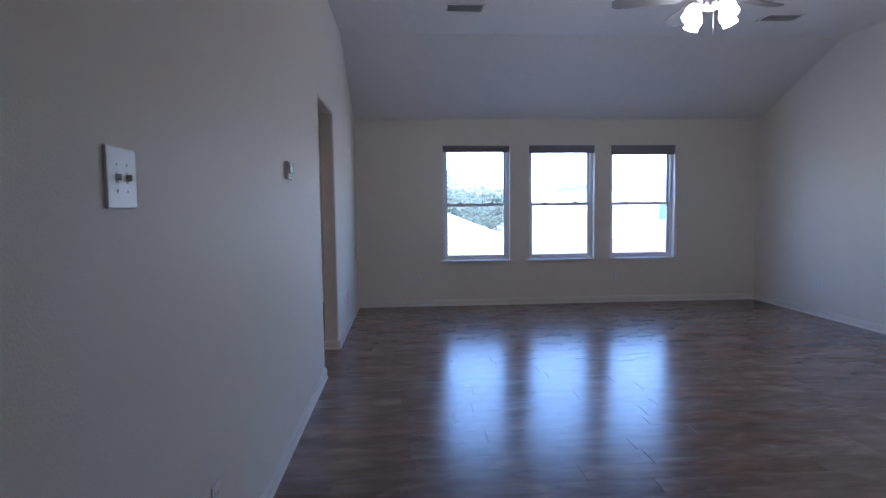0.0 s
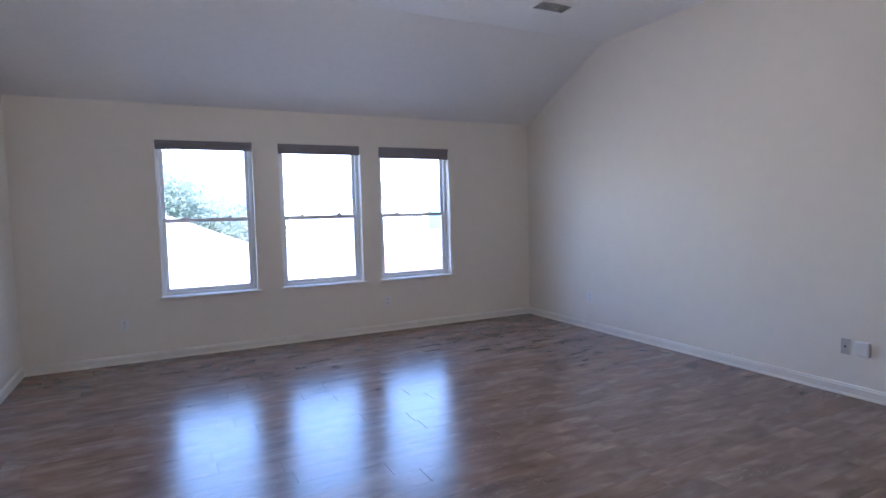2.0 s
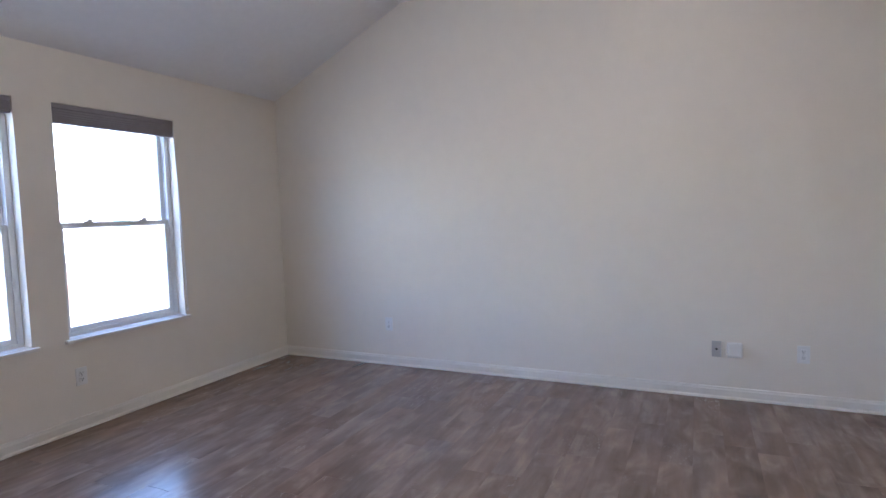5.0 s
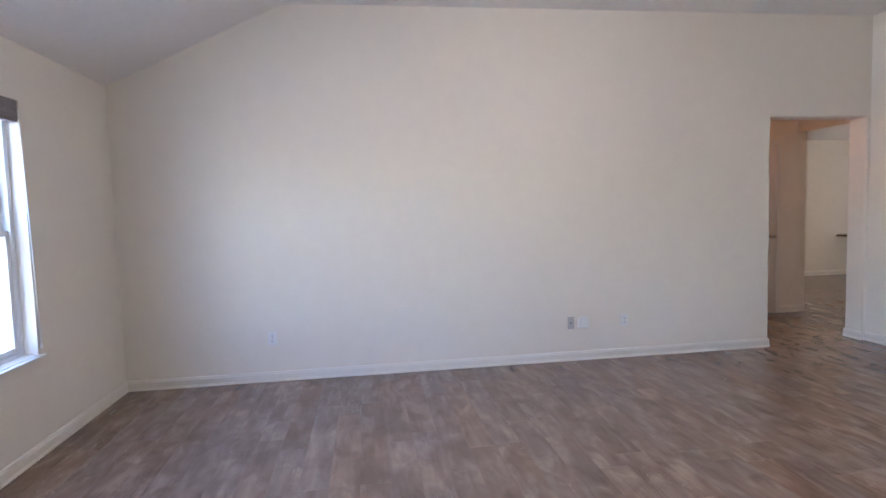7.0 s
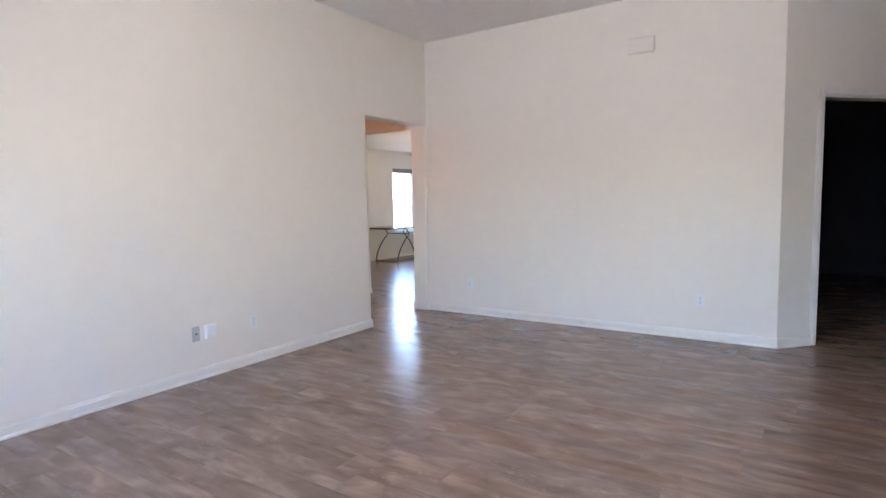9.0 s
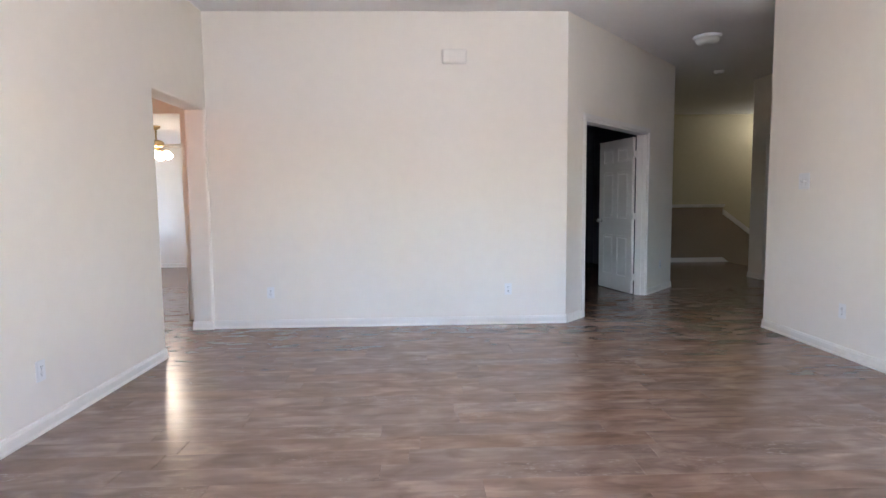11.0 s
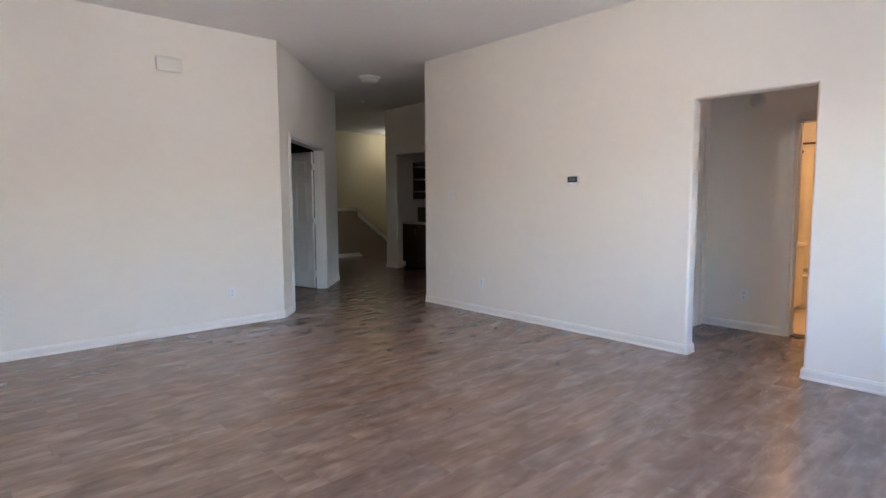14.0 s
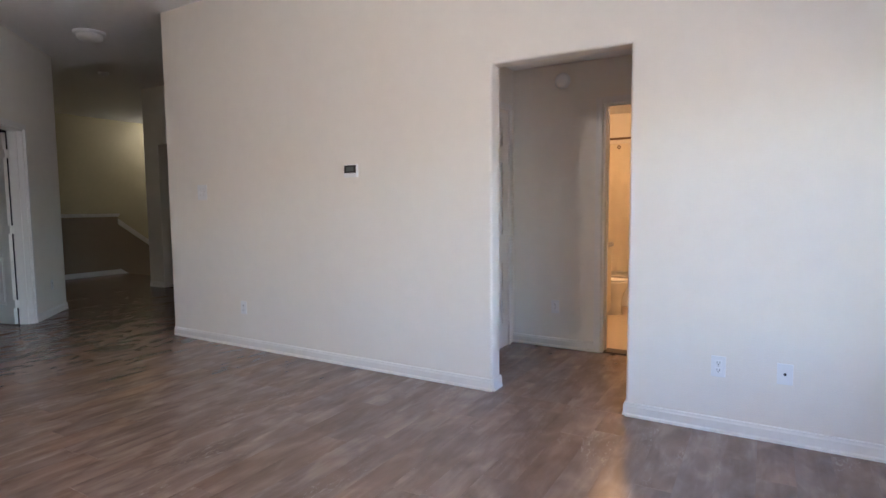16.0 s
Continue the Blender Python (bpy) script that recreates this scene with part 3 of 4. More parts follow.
# ---- wall plates and devices ----


def duplex_outlet(m, label="white duplex outlet plate on the cream wall"):
    """Plate in the x-z plane, facing -y."""
    ob = thing("wall_outlet", m, label, "outlet", "wall outlets")
    part("plate", boxes(((-0.036, -0.006, -0.058), (0.036, 0, 0.058)), bevel=0.0025), PLATE, ob)
    for z in (-0.02, 0.02):
        rc = part("receptacle", boxes(((-0.0165, -0.0085, z - 0.014), (0.0165, -0.005, z + 0.014)), bevel=0.003), PLATE, ob)
        part("slots", boxes(((-0.008, -0.0092, z - 0.002), (-0.0055, -0.008, z + 0.008)), ((0.0055, -0.0092, z - 0.002), (0.008, -0.008, z + 0.008)), ((-0.0025, -0.0092, z - 0.011), (0.0025, -0.008, z - 0.006))), BLACK, rc)
    part("screw", lathe([(0, 0.002), (0.003, 0.0015), (0.0032, 0)], 10, pose(0, -0.006, 0, 90)), METAL, ob)
    return ob


def coax_plate(m, label="white cable plate with one dark socket", hw=0.036, finish=PLATE):
    ob = thing("cable_plate", m, label, "wall plate")
    part("plate", boxes(((-hw, -0.006, -0.055), (hw, 0, 0.055)), bevel=0.0025), finish, ob)
    part("socket", lathe([(0.0, 0.011), (0.004, 0.011), (0.0045, 0.004), (0.007, 0.004), (0.007, 0)], 14, pose(0, -0.006, 0, 90)), BLACK, ob)
    return ob


def switch_plate(m, gangs, label):
    ob = thing("light_switch", m, label, "switch")
    hw = 0.042 + 0.023 * (gangs - 1)
    part("plate", boxes(((-hw, -0.008, -0.07), (hw, 0, 0.07)), bevel=0.004), PLATE, ob)
    for k in range(gangs):
        x = (k - (gangs - 1) / 2) * 0.046
        sw = part("toggle", boxes(((x - 0.005, -0.021, -0.006), (x + 0.005, -0.006, 0.008)), bevel=0.002), PLATE, ob)
        part("slot", boxes(((x - 0.0065, -0.008, -0.0125), (x + 0.0065, -0.0065, 0.0125))), BLACK, sw)
        for z in (-0.03, 0.03):
            part("screw", lathe([(0, 0.0018), (0.003, 0.0015), (0.0035, 0)], 10, pose(x, -0.007, z, 90)), METAL, ob)
    return ob


NORTHW = lambda x, z: pose(x, 0, z)
WESTW = lambda y, z: pose(0, y, z, 0, 0, 90)
EASTW = lambda y, z: pose(W, y, z, 0, 0, -90)
SOUTHW = lambda x, z: pose(x, YS, z, 0, 0, 180)
for m in (NORTHW(0.80, 0.37), NORTHW(3.43, 0.35), WESTW(-5.434, 0.36), WESTW(-1.62, 0.368), EASTW(-1.165, 0.365), EASTW(-4.284, 0.345), SOUTHW(4.843, 0.358), SOUTHW(2.445, 0.36)):
    duplex_outlet(m)
duplex_outlet(pose(*along(2.62), 0.36, 0, 0, math.degrees(ang)))
duplex_outlet(pose(-1.33, -3.0, 0.36, 0, 0, 90), "small white outlet plate low in the passage")
coax_plate(WESTW(-1.31, 0.37))
coax_plate(EASTW(-3.775, 0.345), "grey cable plate with one dark socket", 0.030, GREY)
switch_plate(WESTW(-5.94, 1.395), 2, "white two-gang toggle switch plate on the cream wall")

fresh = thing("plug_in_freshener", EASTW(-3.885, 0.35), "white rounded plug-in device on the wall", "plug-in device")
part("body", boxes(((-0.048, -0.034, -0.055), (0.048, -0.004, 0.05)), bevel=0.013), PLATE, fresh)
part("prongs", boxes(((-0.012, -0.006, -0.01), (0.012, 0, 0.012)), bevel=0.002), METAL, fresh)

th = thing("thermostat", WESTW(-4.16, 1.525), "white wall thermostat with a dark-framed grey display", "thermostat")
part("body", boxes(((-0.062, -0.024, -0.048), (0.062, 0, 0.048)), bevel=0.006), PLATE, th)
part("bezel", boxes(((-0.056, -0.0265, -0.016), (0.056, -0.023, 0.042)), bevel=0.002), BLACK, th)
part("display", boxes(((-0.036, -0.028, -0.004), (0.036, -0.026, 0.030))), SCREEN, th)
part("button_row", boxes(*[((x - 0.008, -0.026, -0.036), (x + 0.008, -0.023, -0.026)) for x in (-0.036, -0.012, 0.012, 0.036)], bevel=0.001), PLATE, th)

chime = thing("door_chime", SOUTHW(2.977, 2.665), "cream plastic door chime box high on the wall", "door chime")
part("cover", boxes(((-0.122, -0.052, -0.072), (0.122, -0.008, 0.072)), bevel=0.022), CREAM, chime)
part("base", boxes(((-0.112, -0.010, -0.062), (0.112, 0, 0.062))), CREAM, chime)


def ceiling_vent(x, y, rz, label):
    ob = thing("ceiling_vent", pose(x, y, TOP, 0, 0, rz), label, "vent", "ceiling vents")
    a, b = 0.18, 0.10
    part("frame", boxes(((-a, -b, -0.008), (a, -b + 0.025, 0)), ((-a, b - 0.025, -0.008), (a, b, 0)), ((-a, -b + 0.025, -0.008), (-a + 0.025, b - 0.025, 0)), ((a - 0.025, -b + 0.025, -0.008), (a, b - 0.025, 0)), bevel=0.002), PLATE, ob)
    part("backing", boxes(((-a + 0.02, -b + 0.02, -0.003), (a - 0.02, b - 0.02, -0.0005))), BLACK, ob)
    for k in range(7):
        bm = boxes(((-a + 0.02, -0.010, -0.0006), (a - 0.02, 0.010, 0.0006)))
        bmesh.ops.transform(bm, matrix=pose(0, -b + 0.036 + k * 0.0213, -0.009, 40), verts=bm.verts)
        part("slat", bm, PLATE, ob)
    return ob


ceiling_vent(1.2, -2.15, 0, "white louvred ceiling vent")
ceiling_vent(4.27, -2.0, 0, "white louvred ceiling vent")

dome = thing("ceiling_light", pose(0.04, -7.62, TOP), "white flush ceiling light, unlit, frosted dome", "ceiling light")
part("base", lathe([(0, 0), (0.150, 0), (0.150, -0.022), (0.140, -0.03), (0, -0.03)], 36), PLATE, dome)
part("diffuser", lathe([(0.122, -0.026), (0.122, -0.055), (0.108, -0.078), (0.06, -0.09), (0, -0.093)], 36), FROST, dome)


def smoke_detector(m, label):
    ob = thing("smoke_detector", m, label, "smoke detector")
    part("base", lathe([(0, 0), (0.068, 0), (0.068, -0.010), (0, -0.010)], 28), PLATE, ob)
    part("cover", lathe([(0.062, -0.009), (0.060, -0.03), (0.045, -0.04), (0.02, -0.042), (0, -0.042)], 28), PLATE, ob)
    return ob


smoke_detector(pose(-1.0, -9.3, TOP), "small white smoke detector on the hall ceiling")
smoke_detector(pose(-1.33, -2.95, 2.30, 0, -90), "small white smoke detector high in the passage")

# ---- ceiling fans ----


def ceiling_fan(x, y, ceil, drop, label, wood, glow, turn=0.0, spread=0.62, lamp_tilt=38, finish=METAL):
    ob = thing("ceiling_fan", pose(x, y, ceil, 0, 0, turn), label, "ceiling fan")
    part("canopy", lathe([(0, 0), (0.07, 0), (0.066, -0.03), (0.03, -0.055), (0.014, -0.06), (0, -0.06)], 24), finish, ob)
    part("downrod", tube([(0, 0, -0.05), (0, 0, -drop + 0.06)], 0.013, 12), finish, ob)
    part("motor", lathe([(0, -drop + 0.075), (0.05, -drop + 0.07), (0.105, -drop + 0.045), (0.115, -drop), (0.10, -drop - 0.035), (0.06, -drop - 0.055), (0, -drop - 0.055)], 32), finish, ob)
    for k in range(5):
        r = pose(0, 0, -drop - 0.02, 0, 0, 72 * k)
        bm = boxes(((0.09, -0.018, -0.004), (0.21, 0.018, 0.002)), bevel=0.001)
        bmesh.ops.transform(bm, matrix=r, verts=bm.verts)
        part("blade_arm", bm, finish, ob)
        bm = bmesh.new()
        out = [(0.18, -0.052), (0.30, -0.064), (spread - 0.06, -0.068), (spread - 0.015, -0.055), (spread, -0.03), (spread, 0.03), (spread - 0.015, 0.055), (spread - 0.06, 0.068), (0.30, 0.064), (0.18, 0.052)]
        fa = bm.faces.new([bm.verts.new((px, py, 0)) for px, py in out])
        ex = bmesh.ops.extrude_face_region(bm, geom=[fa])
        bmesh.ops.translate(bm, vec=(0, 0, 0.006), verts=[v for v in ex["geom"] if isinstance(v, bmesh.types.BMVert)])
        bmesh.ops.transform(bm, matrix=r @ pose(0, 0, 0, 11), verts=bm.verts)
        part("blade", bm, wood, ob)
    part("light_kit", lathe([(0, -drop - 0.05), (0.055, -drop - 0.055), (0.065, -drop - 0.085), (0.045, -drop - 0.115), (0.015, -drop - 0.13), (0, -drop - 0.132)], 24), finish, ob)
    for k in range(4):
        r = pose(0, 0, -drop - 0.072, 0, 0, 90 * k - 2) @ pose(0.095, 0, 0) @ pose(0, 0, 0, 0, -lamp_tilt, 0)
        part("lamp_arm", tube([r @ Vector((-0.08, 0, 0.03)), r @ Vector((0.01, 0, -0.02)), r @ Vector((0.0, 0, -0.045))], 0.010, 10), finish, ob)
        part("lamp_shade", lathe([(0.020, -0.035), (0.036, -0.05), (0.052, -0.08), (0.055, -0.105), (0.047, -0.13), (0.053, -0.158), (0.0, -0.153)], 24, r), glow, ob, "lit frosted glass shade")
    part("pull_chain", tube([(0.03, 0, -drop - 0.12), (0.03, 0, -drop - 0.30)], 0.0015, 6), finish, ob)
    return ob


ceiling_fan(FAN_AT[0], FAN_AT[1], TOP, 0.31, "ceiling fan with blades coloured a shaded grey and four lit glass shades", BLADE2, LAMP, 17, 0.66, 35)
ceiling_fan(7.35, -9.85, LOW, 0.28, "brass bedroom ceiling fan with lit frosted shades", BLADE, LAMPW, 10, 0.55, 38, GILT)

# ---- stair, half wall, niche cabinets ----
HX = -2.62
hw = thing("half_wall", pose(0, -12.06, 0), "tan half wall with a white cap guarding the stairs", "half wall")
part("panel", boxes(((HX, -0.11, -0.1), (BX, 0, 1.12))), TAN_SHADED, hw)
part("cap", boxes(((HX - 0.03, -0.14, 1.12), (BX, 0.03, 1.15)), ((HX - 0.02, -0.125, 1.09), (BX, 0.015, 1.12)), bevel=0.005), TRIM, hw, "white cap rail")
part("base_trim", boxes(((HX, 0, 0), (BX, 0.014, 0.09)), bevel=0.004), TRIM, hw)
SL = 0.74
kn = thing("stair_knee_wall", pose(HX, -12.06, 0), "sloping tan knee wall with white cap beside the stairs", "stair wall")
L2 = 3.2
for nm, z0, z1, y0, y1, mm in (("panel", -1.2, 0.95, -0.11, 0.0, TAN_SHADED), ("cap", 0.95, 1.05, -0.13, 0.03, TRIM), ("skirt_board", -0.16, 0.10, 0.0, 0.016, TRIM)):
    bm = bmesh.new()
    pr = [(0, z0), (0, z1), (-L2, z1 - L2 * SL), (-L2, z0 - L2 * SL)]
    rr = [[bm.verts.new((x, y, max(z, -2.95))) for x, z in pr] for y in (y0, y1)]
    for k in range(4):
        bm.faces.new([rr[0][k], rr[0][(k + 1) % 4], rr[1][(k + 1) % 4], rr[1][k]])
    bm.faces.new(rr[0])
    bm.faces.new(rr[1][::-1])
    part(nm, bm, mm, kn)
stair = thing("staircase", pose(STX, -12.04, 0), "carpet-brown stair flight going down from the hall", "stairs")
for k in range(12):
    part("step", boxes(((-0.25 * (k + 1), 0, -2.95), (-0.25 * k, 2.0, -0.185 * (k + 1))), bevel=0.006), TAN, stair)

sl = thing("stair_light", pose(-4.25, -12.6, TOP), "lit frosted flush ceiling light above the stairs", "ceiling light")
part("base", lathe([(0, 0), (0.15, 0), (0.15, -0.02), (0, -0.02)], 28), PLATE, sl)
part("diffuser", lathe([(0.135, -0.018), (0.13, -0.05), (0.09, -0.09), (0, -0.105)], 28), LAMPW, sl)


def cabinet(name, x0, x1, y0, y1, z0, z1, doors, label, shelves=0):
    """A cabinet whose front faces +x."""
    ob = thing(name, pose(0, 0, 0), label, "cabinet")
    if shelves:
        part("body", boxes(((x0, y0, z0), (x0 + 0.015, y1, z1)), ((x0 + 0.015, y0, z0), (x1, y0 + 0.02, z1)), ((x0 + 0.015, y1 - 0.02, z0), (x1, y1, z1)), ((x0 + 0.015, y0 + 0.02, z1 - 0.03), (x1, y1 - 0.02, z1)), ((x0 + 0.015, y0 + 0.02, z0), (x1, y1 - 0.02, z0 + 0.03))), ESPRESSO, ob)
        for k in range(shelves):
            z = z0 + (z1 - z0) * (k + 0.6) / shelves
            part("shelf", boxes(((x0 + 0.016, y0 + 0.021, z - 0.009), (x1 - 0.02, y1 - 0.021, z + 0.009))), COUNTER, ob, "pale shelf edge")
    else:
        part("body", boxes(((x0, y0, z0 + 0.1), (x1, y1, z1)), ((x0, y0, z0), (x1 - 0.06, y1, z0 + 0.1))), ESPRESSO, ob)
        wd = (y1 - y0) / doors
        for k in range(doors):
            a, b = y0 + k * wd + 0.012, y0 + (k + 1) * wd - 0.012
            bm = boxes(((x1 + 0.001, a, z0 + 0.12), (x1 + 0.012, b, z1 - 0.02)), bevel=0.002)
            for p, r in (((a, z0 + 0.12), (a + 0.055, z1 - 0.02)), ((b - 0.055, z0 + 0.12), (b, z1 - 0.02)), ((a + 0.055, z0 + 0.12), (b - 0.055, z0 + 0.175)), ((a + 0.055, z1 - 0.075), (b - 0.055, z1 - 0.02))):
                box(bm, (x1 + 0.010, p[0], p[1]), (x1 + 0.020, r[0], r[1]), 0.002)
            dr = part("cabinet_door", bm, ESPRESSO, ob)
            part("handle", tube([(x1 + 0.018, b - 0.03, z1 - 0.20), (x1 + 0.045, b - 0.03, z1 - 0.19), (x1 + 0.045, b - 0.03, z1 - 0.11), (x1 + 0.018, b - 0.03, z1 - 0.10)], 0.004, 8), METAL, dr)
    return ob


for k in range(3):
    cabinet("base_cabinet", -2.97, -2.22, -9.79 + k * 0.95, -8.85 + k * 0.95, 0, 0.86, 2, "dark espresso wood base cabinet in the hall niche")
    cabinet("upper_cabinet", -2.97, -2.49, -9.79 + k * 0.95, -8.85 + k * 0.95, 1.36, 2.1, 2, "dark espresso open wall cabinet with pale shelves", 3)
ct = thing("countertop", pose(0, 0, 0), "pale laminate countertop on dark cabinets", "countertop")
part("slab", boxes(((-2.97, -9.795, 0.862), (-2.19, -6.93, 0.90)), bevel=0.006), COUNTER, ct)
mw = thing("microwave", pose(-2.56, -9.25, 0.90), "dark countertop appliance box", "appliance")
part("body", boxes(((-0.2, -0.26, 0), (0.18, 0.26, 0.29)), bevel=0.008), BLACK, mw)
part("door", boxes(((0.181, -0.25, 0.02), (0.195, 0.12, 0.27)), bevel=0.004), ESPRESSO, mw)
part("handle", tube([(0.19, 0.13, 0.05), (0.22, 0.13, 0.06), (0.22, 0.13, 0.23), (0.19, 0.13, 0.24)], 0.006, 8), METAL, mw)

# ---- bathroom ----
rod = thing("curtain_rod", pose(-3.5, 0, 2.03), "dark metal shower curtain rod across the tub", "curtain rod")
part("tube", tube([(0, -3.375, 0), (0, -1.005, 0)], 0.013, 12), BRASS, rod)
cu = thing("shower_curtain", pose(-3.5, 0, 0), "cream cloth shower curtain hanging in soft folds", "shower curtain")
bm = bmesh.new()
cols = 150
g = [[bm.verts.new((0.028 * math.sin(k * 0.42 + 0.4 * math.sin(k * 0.13)) * (0.6 + 0.4 * (1 - z)), -3.36 + k * 2.34 / cols, 0.44 + z * 1.53)) for k in range(cols + 1)] for z in (0, 0.33, 0.66, 1.0)]
for a, b in zip(g, g[1:]):
    for k in range(cols):
        f = bm.faces.new([a[k], a[k + 1], b[k + 1], b[k]])
        f.smooth = True
sol = bmesh.ops.solidify(bm, geom=bm.faces[:], thickness=0.002)
part("cloth", bm, CURTAIN, cu)
for k in range(14):
    part("ring", lathe([(0.016, -0.003), (0.022, 0), (0.016, 0.003), (0.010, 0)], 14, pose(0.038, -3.30 + k * 0.17, 1.925, 0, 90)), BRASS, cu)
tub = thing("bathtub", pose(-3.53, 0, 0), "white bathtub behind the curtain", "bathtub")
part("apron", boxes(((-0.72, -3.37, 0.004), (0, -1.01, 0.42)), bevel=0.02), PORCELAIN, tub)
part("rim", boxes(((-0.74, -3.37, 0.42), (0.015, -1.01, 0.445)), bevel=0.01), PORCELAIN, tub)
va = thing("bathroom_vanity", pose(-1.6, -3.37, 0), "cream bathroom vanity with pale top", "vanity")
part("cabinet_body", boxes(((-1.15, 0, 0.09), (0, 0.50, 0.80)), ((-1.15, 0, 0.004), (0, 0.44, 0.09))), CURTAIN, va)
part("top", boxes(((-1.17, 0, 0.80), (0.02, 0.53, 0.84)), bevel=0.006), PORCELAIN, va)
for k in range(2):
    dr = part("vanity_door", boxes(((-1.12 + k * 0.56, 0.501, 0.12), (-0.59 + k * 0.56, 0.518, 0.78)), bevel=0.004), CURTAIN, va)
    part("handle", lathe([(0, 0.02), (0.012, 0.018), (0.006, 0.0)], 12, pose(-0.64 + k * 0.1, 0.518, 0.6, -90)), METAL, dr)
to = thing("toilet", pose(-3.05, -2.95, 0.004), "white toilet between vanity and tub", "toilet")
part("bowl", lathe([(0, 0), (0.12, 0), (0.11, 0.12), (0.13, 0.24), (0.19, 0.37), (0.185, 0.39), (0, 0.39)], 28, Matrix.Diagonal((1, 1.25, 1, 1))), PORCELAIN, to)
part("tank", boxes(((-0.2, -0.42, 0.36), (0.2, -0.24, 0.74)), bevel=0.02), PORCELAIN, to)
part("lid", lathe([(0, 0.391), (0.19, 0.391), (0.19, 0.41), (0, 0.415)], 28, Matrix.Diagonal((1, 1.25, 1, 1))), PORCELAIN, to)
setting("threshold", boxes(((-1.47, -2.58, 0), (-1.33, -1.86, 0.012)), bevel=0.004), ESPRESSO, "dark wood threshold strip at the bathroom", "trim")

# ---- bedroom desk ----
dk = thing("glass_desk", pose(9.28, -11.38, 0), "glass-topped desk on curved dark metal legs", "desk")
tp = part("tabletop", boxes(((-0.32, -0.95, 0.735), (0.32, 0.95, 0.745)), bevel=0.003), DESKGLASS, dk)
part("frame_rail", boxes(((-0.33, -0.96, 0.705), (-0.305, 0.96, 0.733)), ((0.305, -0.96, 0.705), (0.33, 0.96, 0.733)), ((-0.305, -0.96, 0.705), (0.305, -0.935, 0.733)), ((-0.305, 0.935, 0.705), (0.305, 0.96, 0.733))), BRASS, dk)
for side in (-1, 1):
    for x in (-0.3, 0.3):
        bow = [(0.39, 0.71), (0.34, 0.65), (0.27, 0.58), (0.30, 0.55), (0.44, 0.44), (0.56, 0.32), (0.65, 0.18), (0.71, 0.014)]
        part("leg", tube([(x, side * y, z) for y, z in bow], 0.014, 8), BRASS, dk)
    part("foot_bar", tube([(-0.3, side * 0.71, 0.014), (0.3, side * 0.71, 0.014)], 0.014, 8), BRASS, dk)
    part("side_rail", tube([(-0.3, side * 0.27, 0.58), (0.3, side * 0.27, 0.58)], 0.011, 8), BRASS, dk)
part("floor_rail", tube([(-0.3, -0.71, 0.016), (-0.3, 0.71, 0.016)], 0.012, 8), BRASS, dk)

# ---- outdoors ----
GZ = -3.0
bm = bmesh.new()
bm.faces.new([bm.verts.new(p) for p in ((-900, -900, GZ), (900, -900, GZ), (900, 900, GZ), (-900, 900, GZ))])
setting("ground", bm, GRASS, "pale sunlit street and yard ground", "ground")


def house(name, x0, x1, y0, y1, eave, ridge, wallm, label, hip=3.0, brick=None, wins=()):
    ob = thing(name, pose(0, 0, GZ), label, "house")
    part("wall", boxes(((x0, y0, 0), (x1, y1, eave - GZ))), wallm, ob)
    if brick:
        part("brick_course", boxes(((x0 - 0.06, y0 - 0.08, 0), (x1 + 0.06, y0, brick - GZ)), bevel=0.01), BRICK, ob)
    bm = bmesh.new()
    o, ez, rz, ym = 0.18, eave - GZ, ridge - GZ, (y0 + y1) / 2
    c = [bm.verts.new(p) for p in ((x0 - o, y0 - o, ez), (x1 + o, y0 - o, ez), (x1 + o, y1 + o, ez), (x0 - o, y1 + o, ez))]
    r = [bm.verts.new((x0 + hip, ym, rz)), bm.verts.new((x1 - hip, ym, rz))]
    bm.faces.new([c[0], c[1], r[1], r[0]])
    bm.faces.new([c[2], c[3], r[0], r[1]])
    bm.faces.new([c[1], c[2], r[1]])
    bm.faces.new([c[3], c[0], r[0]])
    bm.faces.new(c[::-1])
    rf = part("roof", bm, SHINGLE, ob, "pale shingle roof")
    bm = bmesh.new()
    for k in range(1, 26):
        f = k / 26
        box(bm, (x0 - o + (hip + o) * f, y0 - o + (ym - y0 + o) * f - 0.012, ez + (rz - ez) * f), (x1 + o - (hip + o) * f, y0 - o + (ym - y0 + o) * f + 0.012, ez + (rz - ez) * f + 0.022))
    part("shingle_courses", bm, SHINGLE, rf)
    # Board darker than the siding: the eave's shadow line is in its colour.
    part("shaded_fascia", boxes(((x0 - o, y0 - o - 0.02, ez - 0.16), (x1 + o, y0 - o, ez))), FENCE, ob)
    for a, b, z0, z1 in wins:
        wn = part("window", boxes(((a, y0 - 0.05, z0 - GZ), (b, y0 - 0.01, z1 - GZ)), bevel=0.01), TRIM, ob)
        part("pane", boxes(((a + 0.07, y0 - 0.055, z0 - GZ + 0.07), (b - 0.07, y0 - 0.05, z1 - GZ - 0.07))), TEAL, wn)
    return ob


house("neighbour_house", -11, 6.1, 12.5, 19.5, -0.6, 1.5, SIDING, "one-storey neighbour house with a pale shingle hip roof", 4.9)
hb = house("neighbour_house", 12.0, 27, 24, 34, 2.5, 4.3, SIDING, "two-storey neighbour house with white siding and brick base", 5.0, -0.6, ((15.2, 16.3, 0.3, 1.5), (20, 21.2, 0.3, 1.5)))
bm = bmesh.new()
for k in range(28):
    box(bm, (12, 23.985, 0.1 + GZ + 2.2 + k * 0.19 - GZ), (27, 24.0, 0.1 + GZ + 2.2 + k * 0.19 + 0.012 - GZ))
part("siding_laps", bm, SIDING, hb)
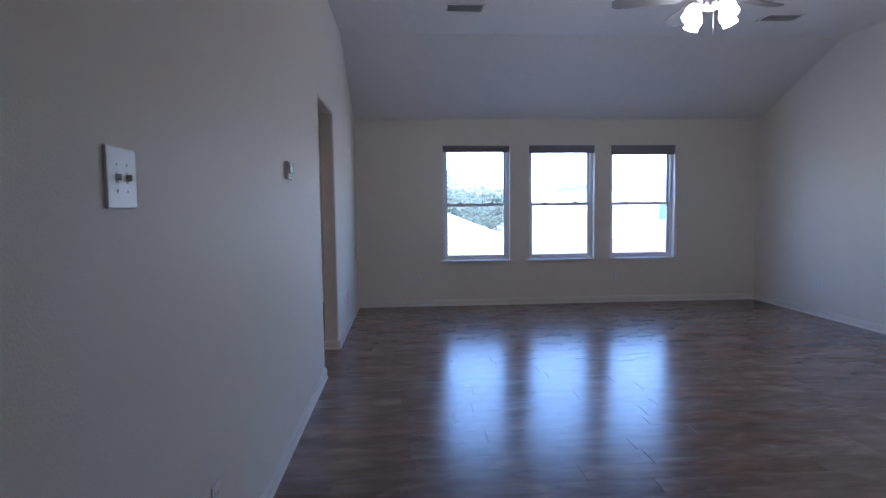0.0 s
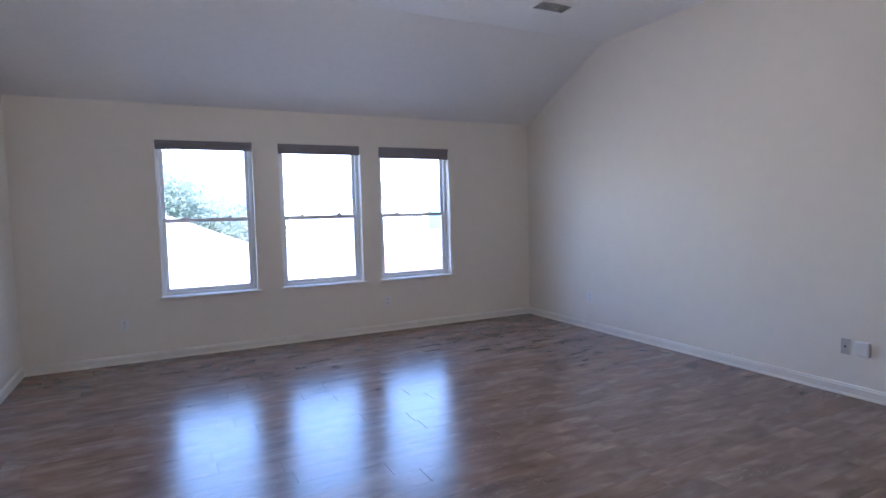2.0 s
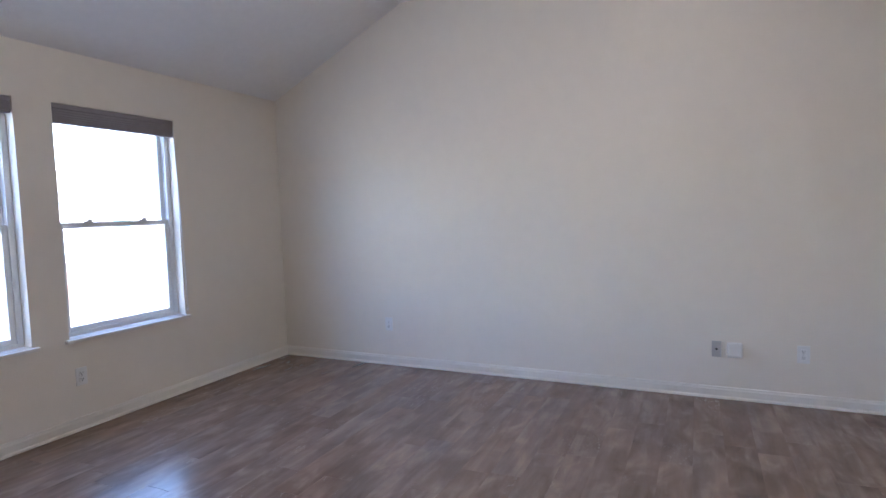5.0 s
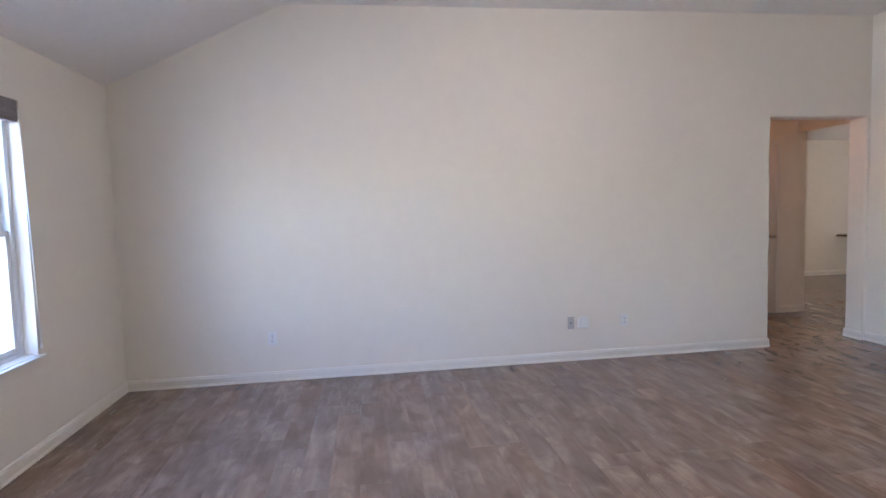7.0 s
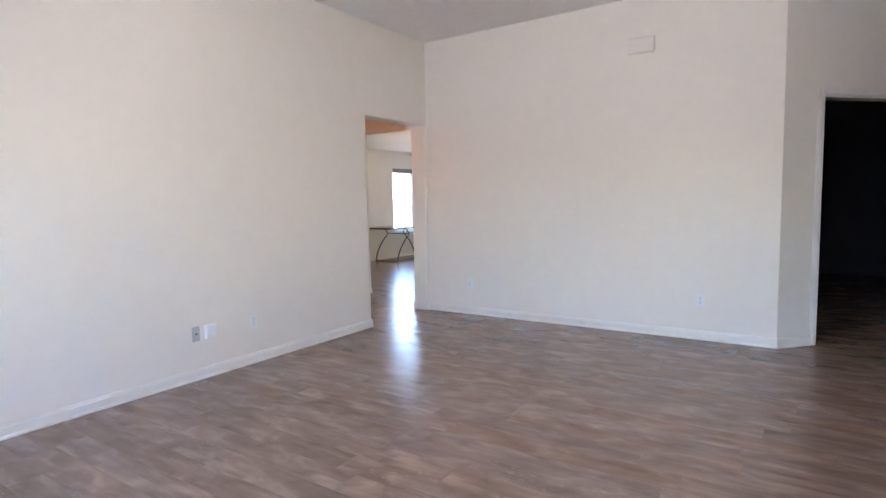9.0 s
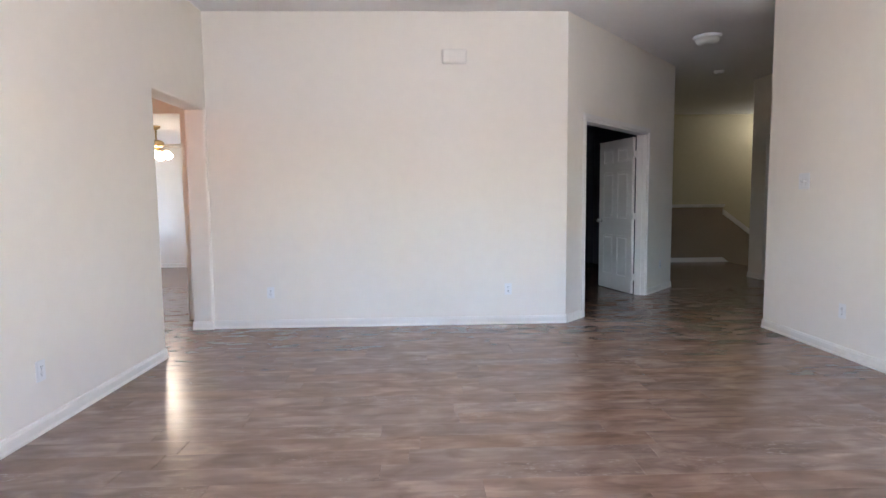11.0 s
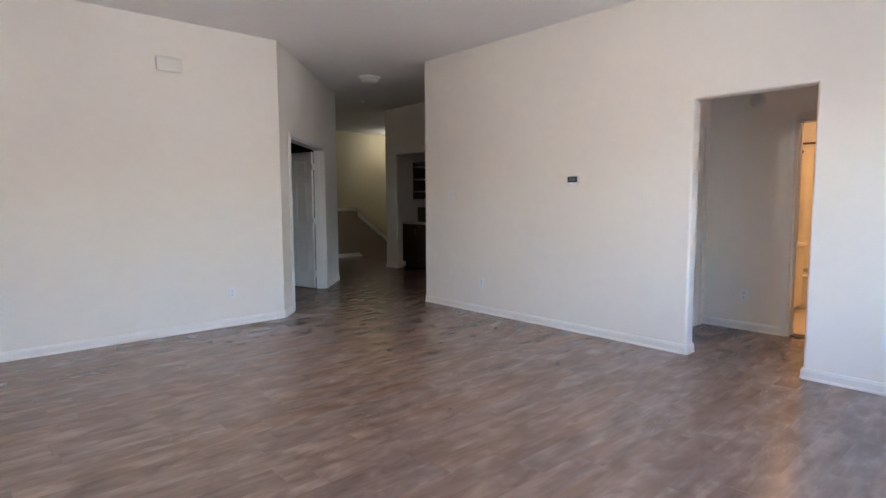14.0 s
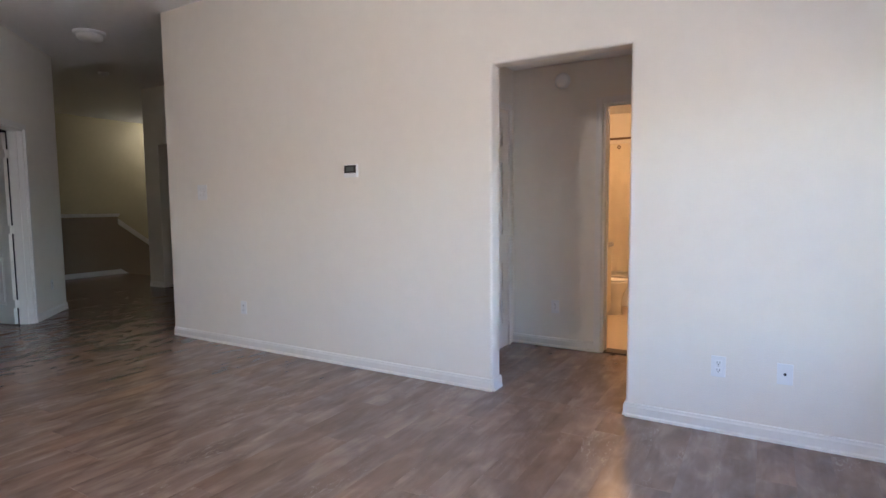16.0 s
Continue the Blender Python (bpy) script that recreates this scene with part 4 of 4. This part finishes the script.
house("neighbour_house", 2.5, 9.0, 44, 52, -0.2, 1.4, BRICK, "far low house beyond the street", 2.5)
fn = thing("fence", pose(4.5, 20, GZ), "weathered wooden yard fence", "fence")
for k in range(40):
    part("board", boxes(((k * 0.155, 0, 0), (k * 0.155 + 0.14, 0.02, 1.8)), bevel=0.004), FENCE, fn)
for z in (0.4, 1.4):
    part("rail", boxes(((0, 0.021, z), (6.2, 0.06, z + 0.09))), FENCE, fn)


def tree(x, y, h, spread, label, seed):
    rng = random.Random(seed)
    ob = thing("tree", pose(x, y, GZ), label, "tree", "trees behind the roof")
    part("trunk", tube([(0, 0, 0), (0.1, 0.05, h * 0.2), (0.0, 0.1, h * 0.42), (0.15, 0, h * 0.62)], [0.26, 0.2, 0.16, 0.09], 10), BARK, ob)
    tips = []
    for k in range(11):
        a, z0 = rng.uniform(0, 6.28), h * rng.uniform(0.25, 0.55)
        r = spread * rng.uniform(0.55, 1.0)
        tip = (r * math.cos(a), r * math.sin(a), z0 + h * rng.uniform(0.15, 0.42))
        part("limb", tube([(0.05, 0.05, z0), (tip[0] * 0.5, tip[1] * 0.5, (z0 + tip[2]) / 2 + 0.2), tip], [0.09, 0.055, 0.02], 7), BARK, ob)
        tips.append(tip)
        tips.append((tip[0] * 0.55, tip[1] * 0.55, (z0 + tip[2]) / 2 + 0.3))
    verts, faces = [], []
    for tip in tips:
        for _ in range(420):
            c = Vector(tip) + Vector((rng.gauss(0, 0.75), rng.gauss(0, 0.75), rng.gauss(0, 0.55)))
            d = Vector((rng.uniform(-1, 1), rng.uniform(-1, 1), rng.uniform(-0.7, 0.7))).normalized()
            s = d.orthogonal().normalized()
            le, wi = rng.uniform(0.10, 0.2), rng.uniform(0.03, 0.07)
            i = len(verts)
            verts += [c - d * le, c + s * wi, c + d * le, c - s * wi + Vector((0, 0, 0.02))]
            faces.append((i, i + 1, i + 2, i + 3))
    me = bpy.data.meshes.new("crown")
    me.from_pydata(verts, [], faces)
    me.materials.append(LEAF)
    cr = new("crown", me)
    cr.parent = ob
    cr["kind"] = "stuff"
    return ob


tree(2.2, 24.5, 6.7, 2.6, "leafy green tree washed out by bright sky", 3)
tree(0.4, 29, 8.4, 3.0, "leafy green tree washed out by bright sky", 5)
tree(5.6, 33, 6.2, 2.4, "leafy green tree washed out by bright sky", 8)

# ---- floor planks ----
PW, PL = 0.158, 1.22


def plank_mesh(name, length):
    bm = bmesh.new()
    c = 0.0006
    lo = [bm.verts.new((x, y, -0.006)) for x, y in ((0, 0), (length, 0), (length, PW), (0, PW))]
    md = [bm.verts.new((x, y, -0.0004)) for x, y in ((0, 0), (length, 0), (length, PW), (0, PW))]
    up = [bm.verts.new((x, y, 0)) for x, y in ((c, c), (length - c, c), (length - c, PW - c), (c, PW - c))]
    for k in range(4):
        n = (k + 1) % 4
        bm.faces.new([lo[k], lo[n], md[n], md[k]])
        bm.faces.new([md[k], md[n], up[n], up[k]])
    bm.faces.new(up)
    return mesh_of(name, bm, PLANK)


MESHES = {}


def lay(x0, x1, y0, y1, rng, counted, verts, faces):
    """Staggered rows along x between the given lines."""
    y = y1 - PW
    while y > y0 - PW:
        x = x0 - rng.uniform(0.1, 1.1)
        while x < x1:
            a, b = max(x, x0), min(x + PL, x1)
            length = round((b - a) / 0.02) * 0.02
            if length > 0.03:
                yy = max(y, y0)
                if counted is not None:
                    if length not in MESHES:
                        MESHES[length] = plank_mesh("plank", length - 0.0015)
                    ob = new("plank", MESHES[length])
                    ob.location = (a, yy, 0)
                    ob.scale = ((b - a) / length, 1, 1)
                    if y < y0:
                        ob.scale = ((b - a) / length, (y + PW - y0) / PW, 1)
                    ob.parent = counted
                else:
                    i = len(verts)
                    t = y + PW - 0.0015
                    verts += [(a, yy, 0), (b - 0.0015, yy, 0), (b - 0.0015, t, 0), (a, t, 0), (a, yy, -0.006), (b - 0.0015, yy, -0.006), (b - 0.0015, t, -0.006), (a, t, -0.006)]
                    faces += [(i, i + 1, i + 2, i + 3), (i, i + 4, i + 5, i + 1), (i + 1, i + 5, i + 6, i + 2), (i + 2, i + 6, i + 7, i + 3), (i + 3, i + 7, i + 4, i)]
            x += PL
        y -= PW


prng = random.Random(11)
lay(0, W, YS, 0, prng, FL, None, None)
lay(-1.33, 0, -3.4, -0.1, prng, FL, None, None)
lay(NX, W, YS - 2.3, YS, prng, None, RV := [], RF := [])
lay(NX, 0, YS, WE, prng, None, RV, RF)
lay(STX, BX, -12.06, YS - 2.3, prng, None, RV, RF)
lay(BX, 9.65, -12.37, YS - 2.3, prng, None, RV, RF)
lay(W, 9.65, YS - 2.3, -4.7, prng, None, RV, RF)
lay(-3.07, -T, 0.5, 2.1, prng, None, RV, RF)
lay(-1.33, -T, -0.1, 0.5, prng, None, RV, RF)
lay(-2.98, NX, NS, NN, prng, None, RV, RF)
me = bpy.data.meshes.new("plank_field")
me.from_pydata(RV, [], RF)
me.materials.append(PLANK)
pf = new("plank_field", me)
pf.parent = FL
pf["kind"] = "stuff"
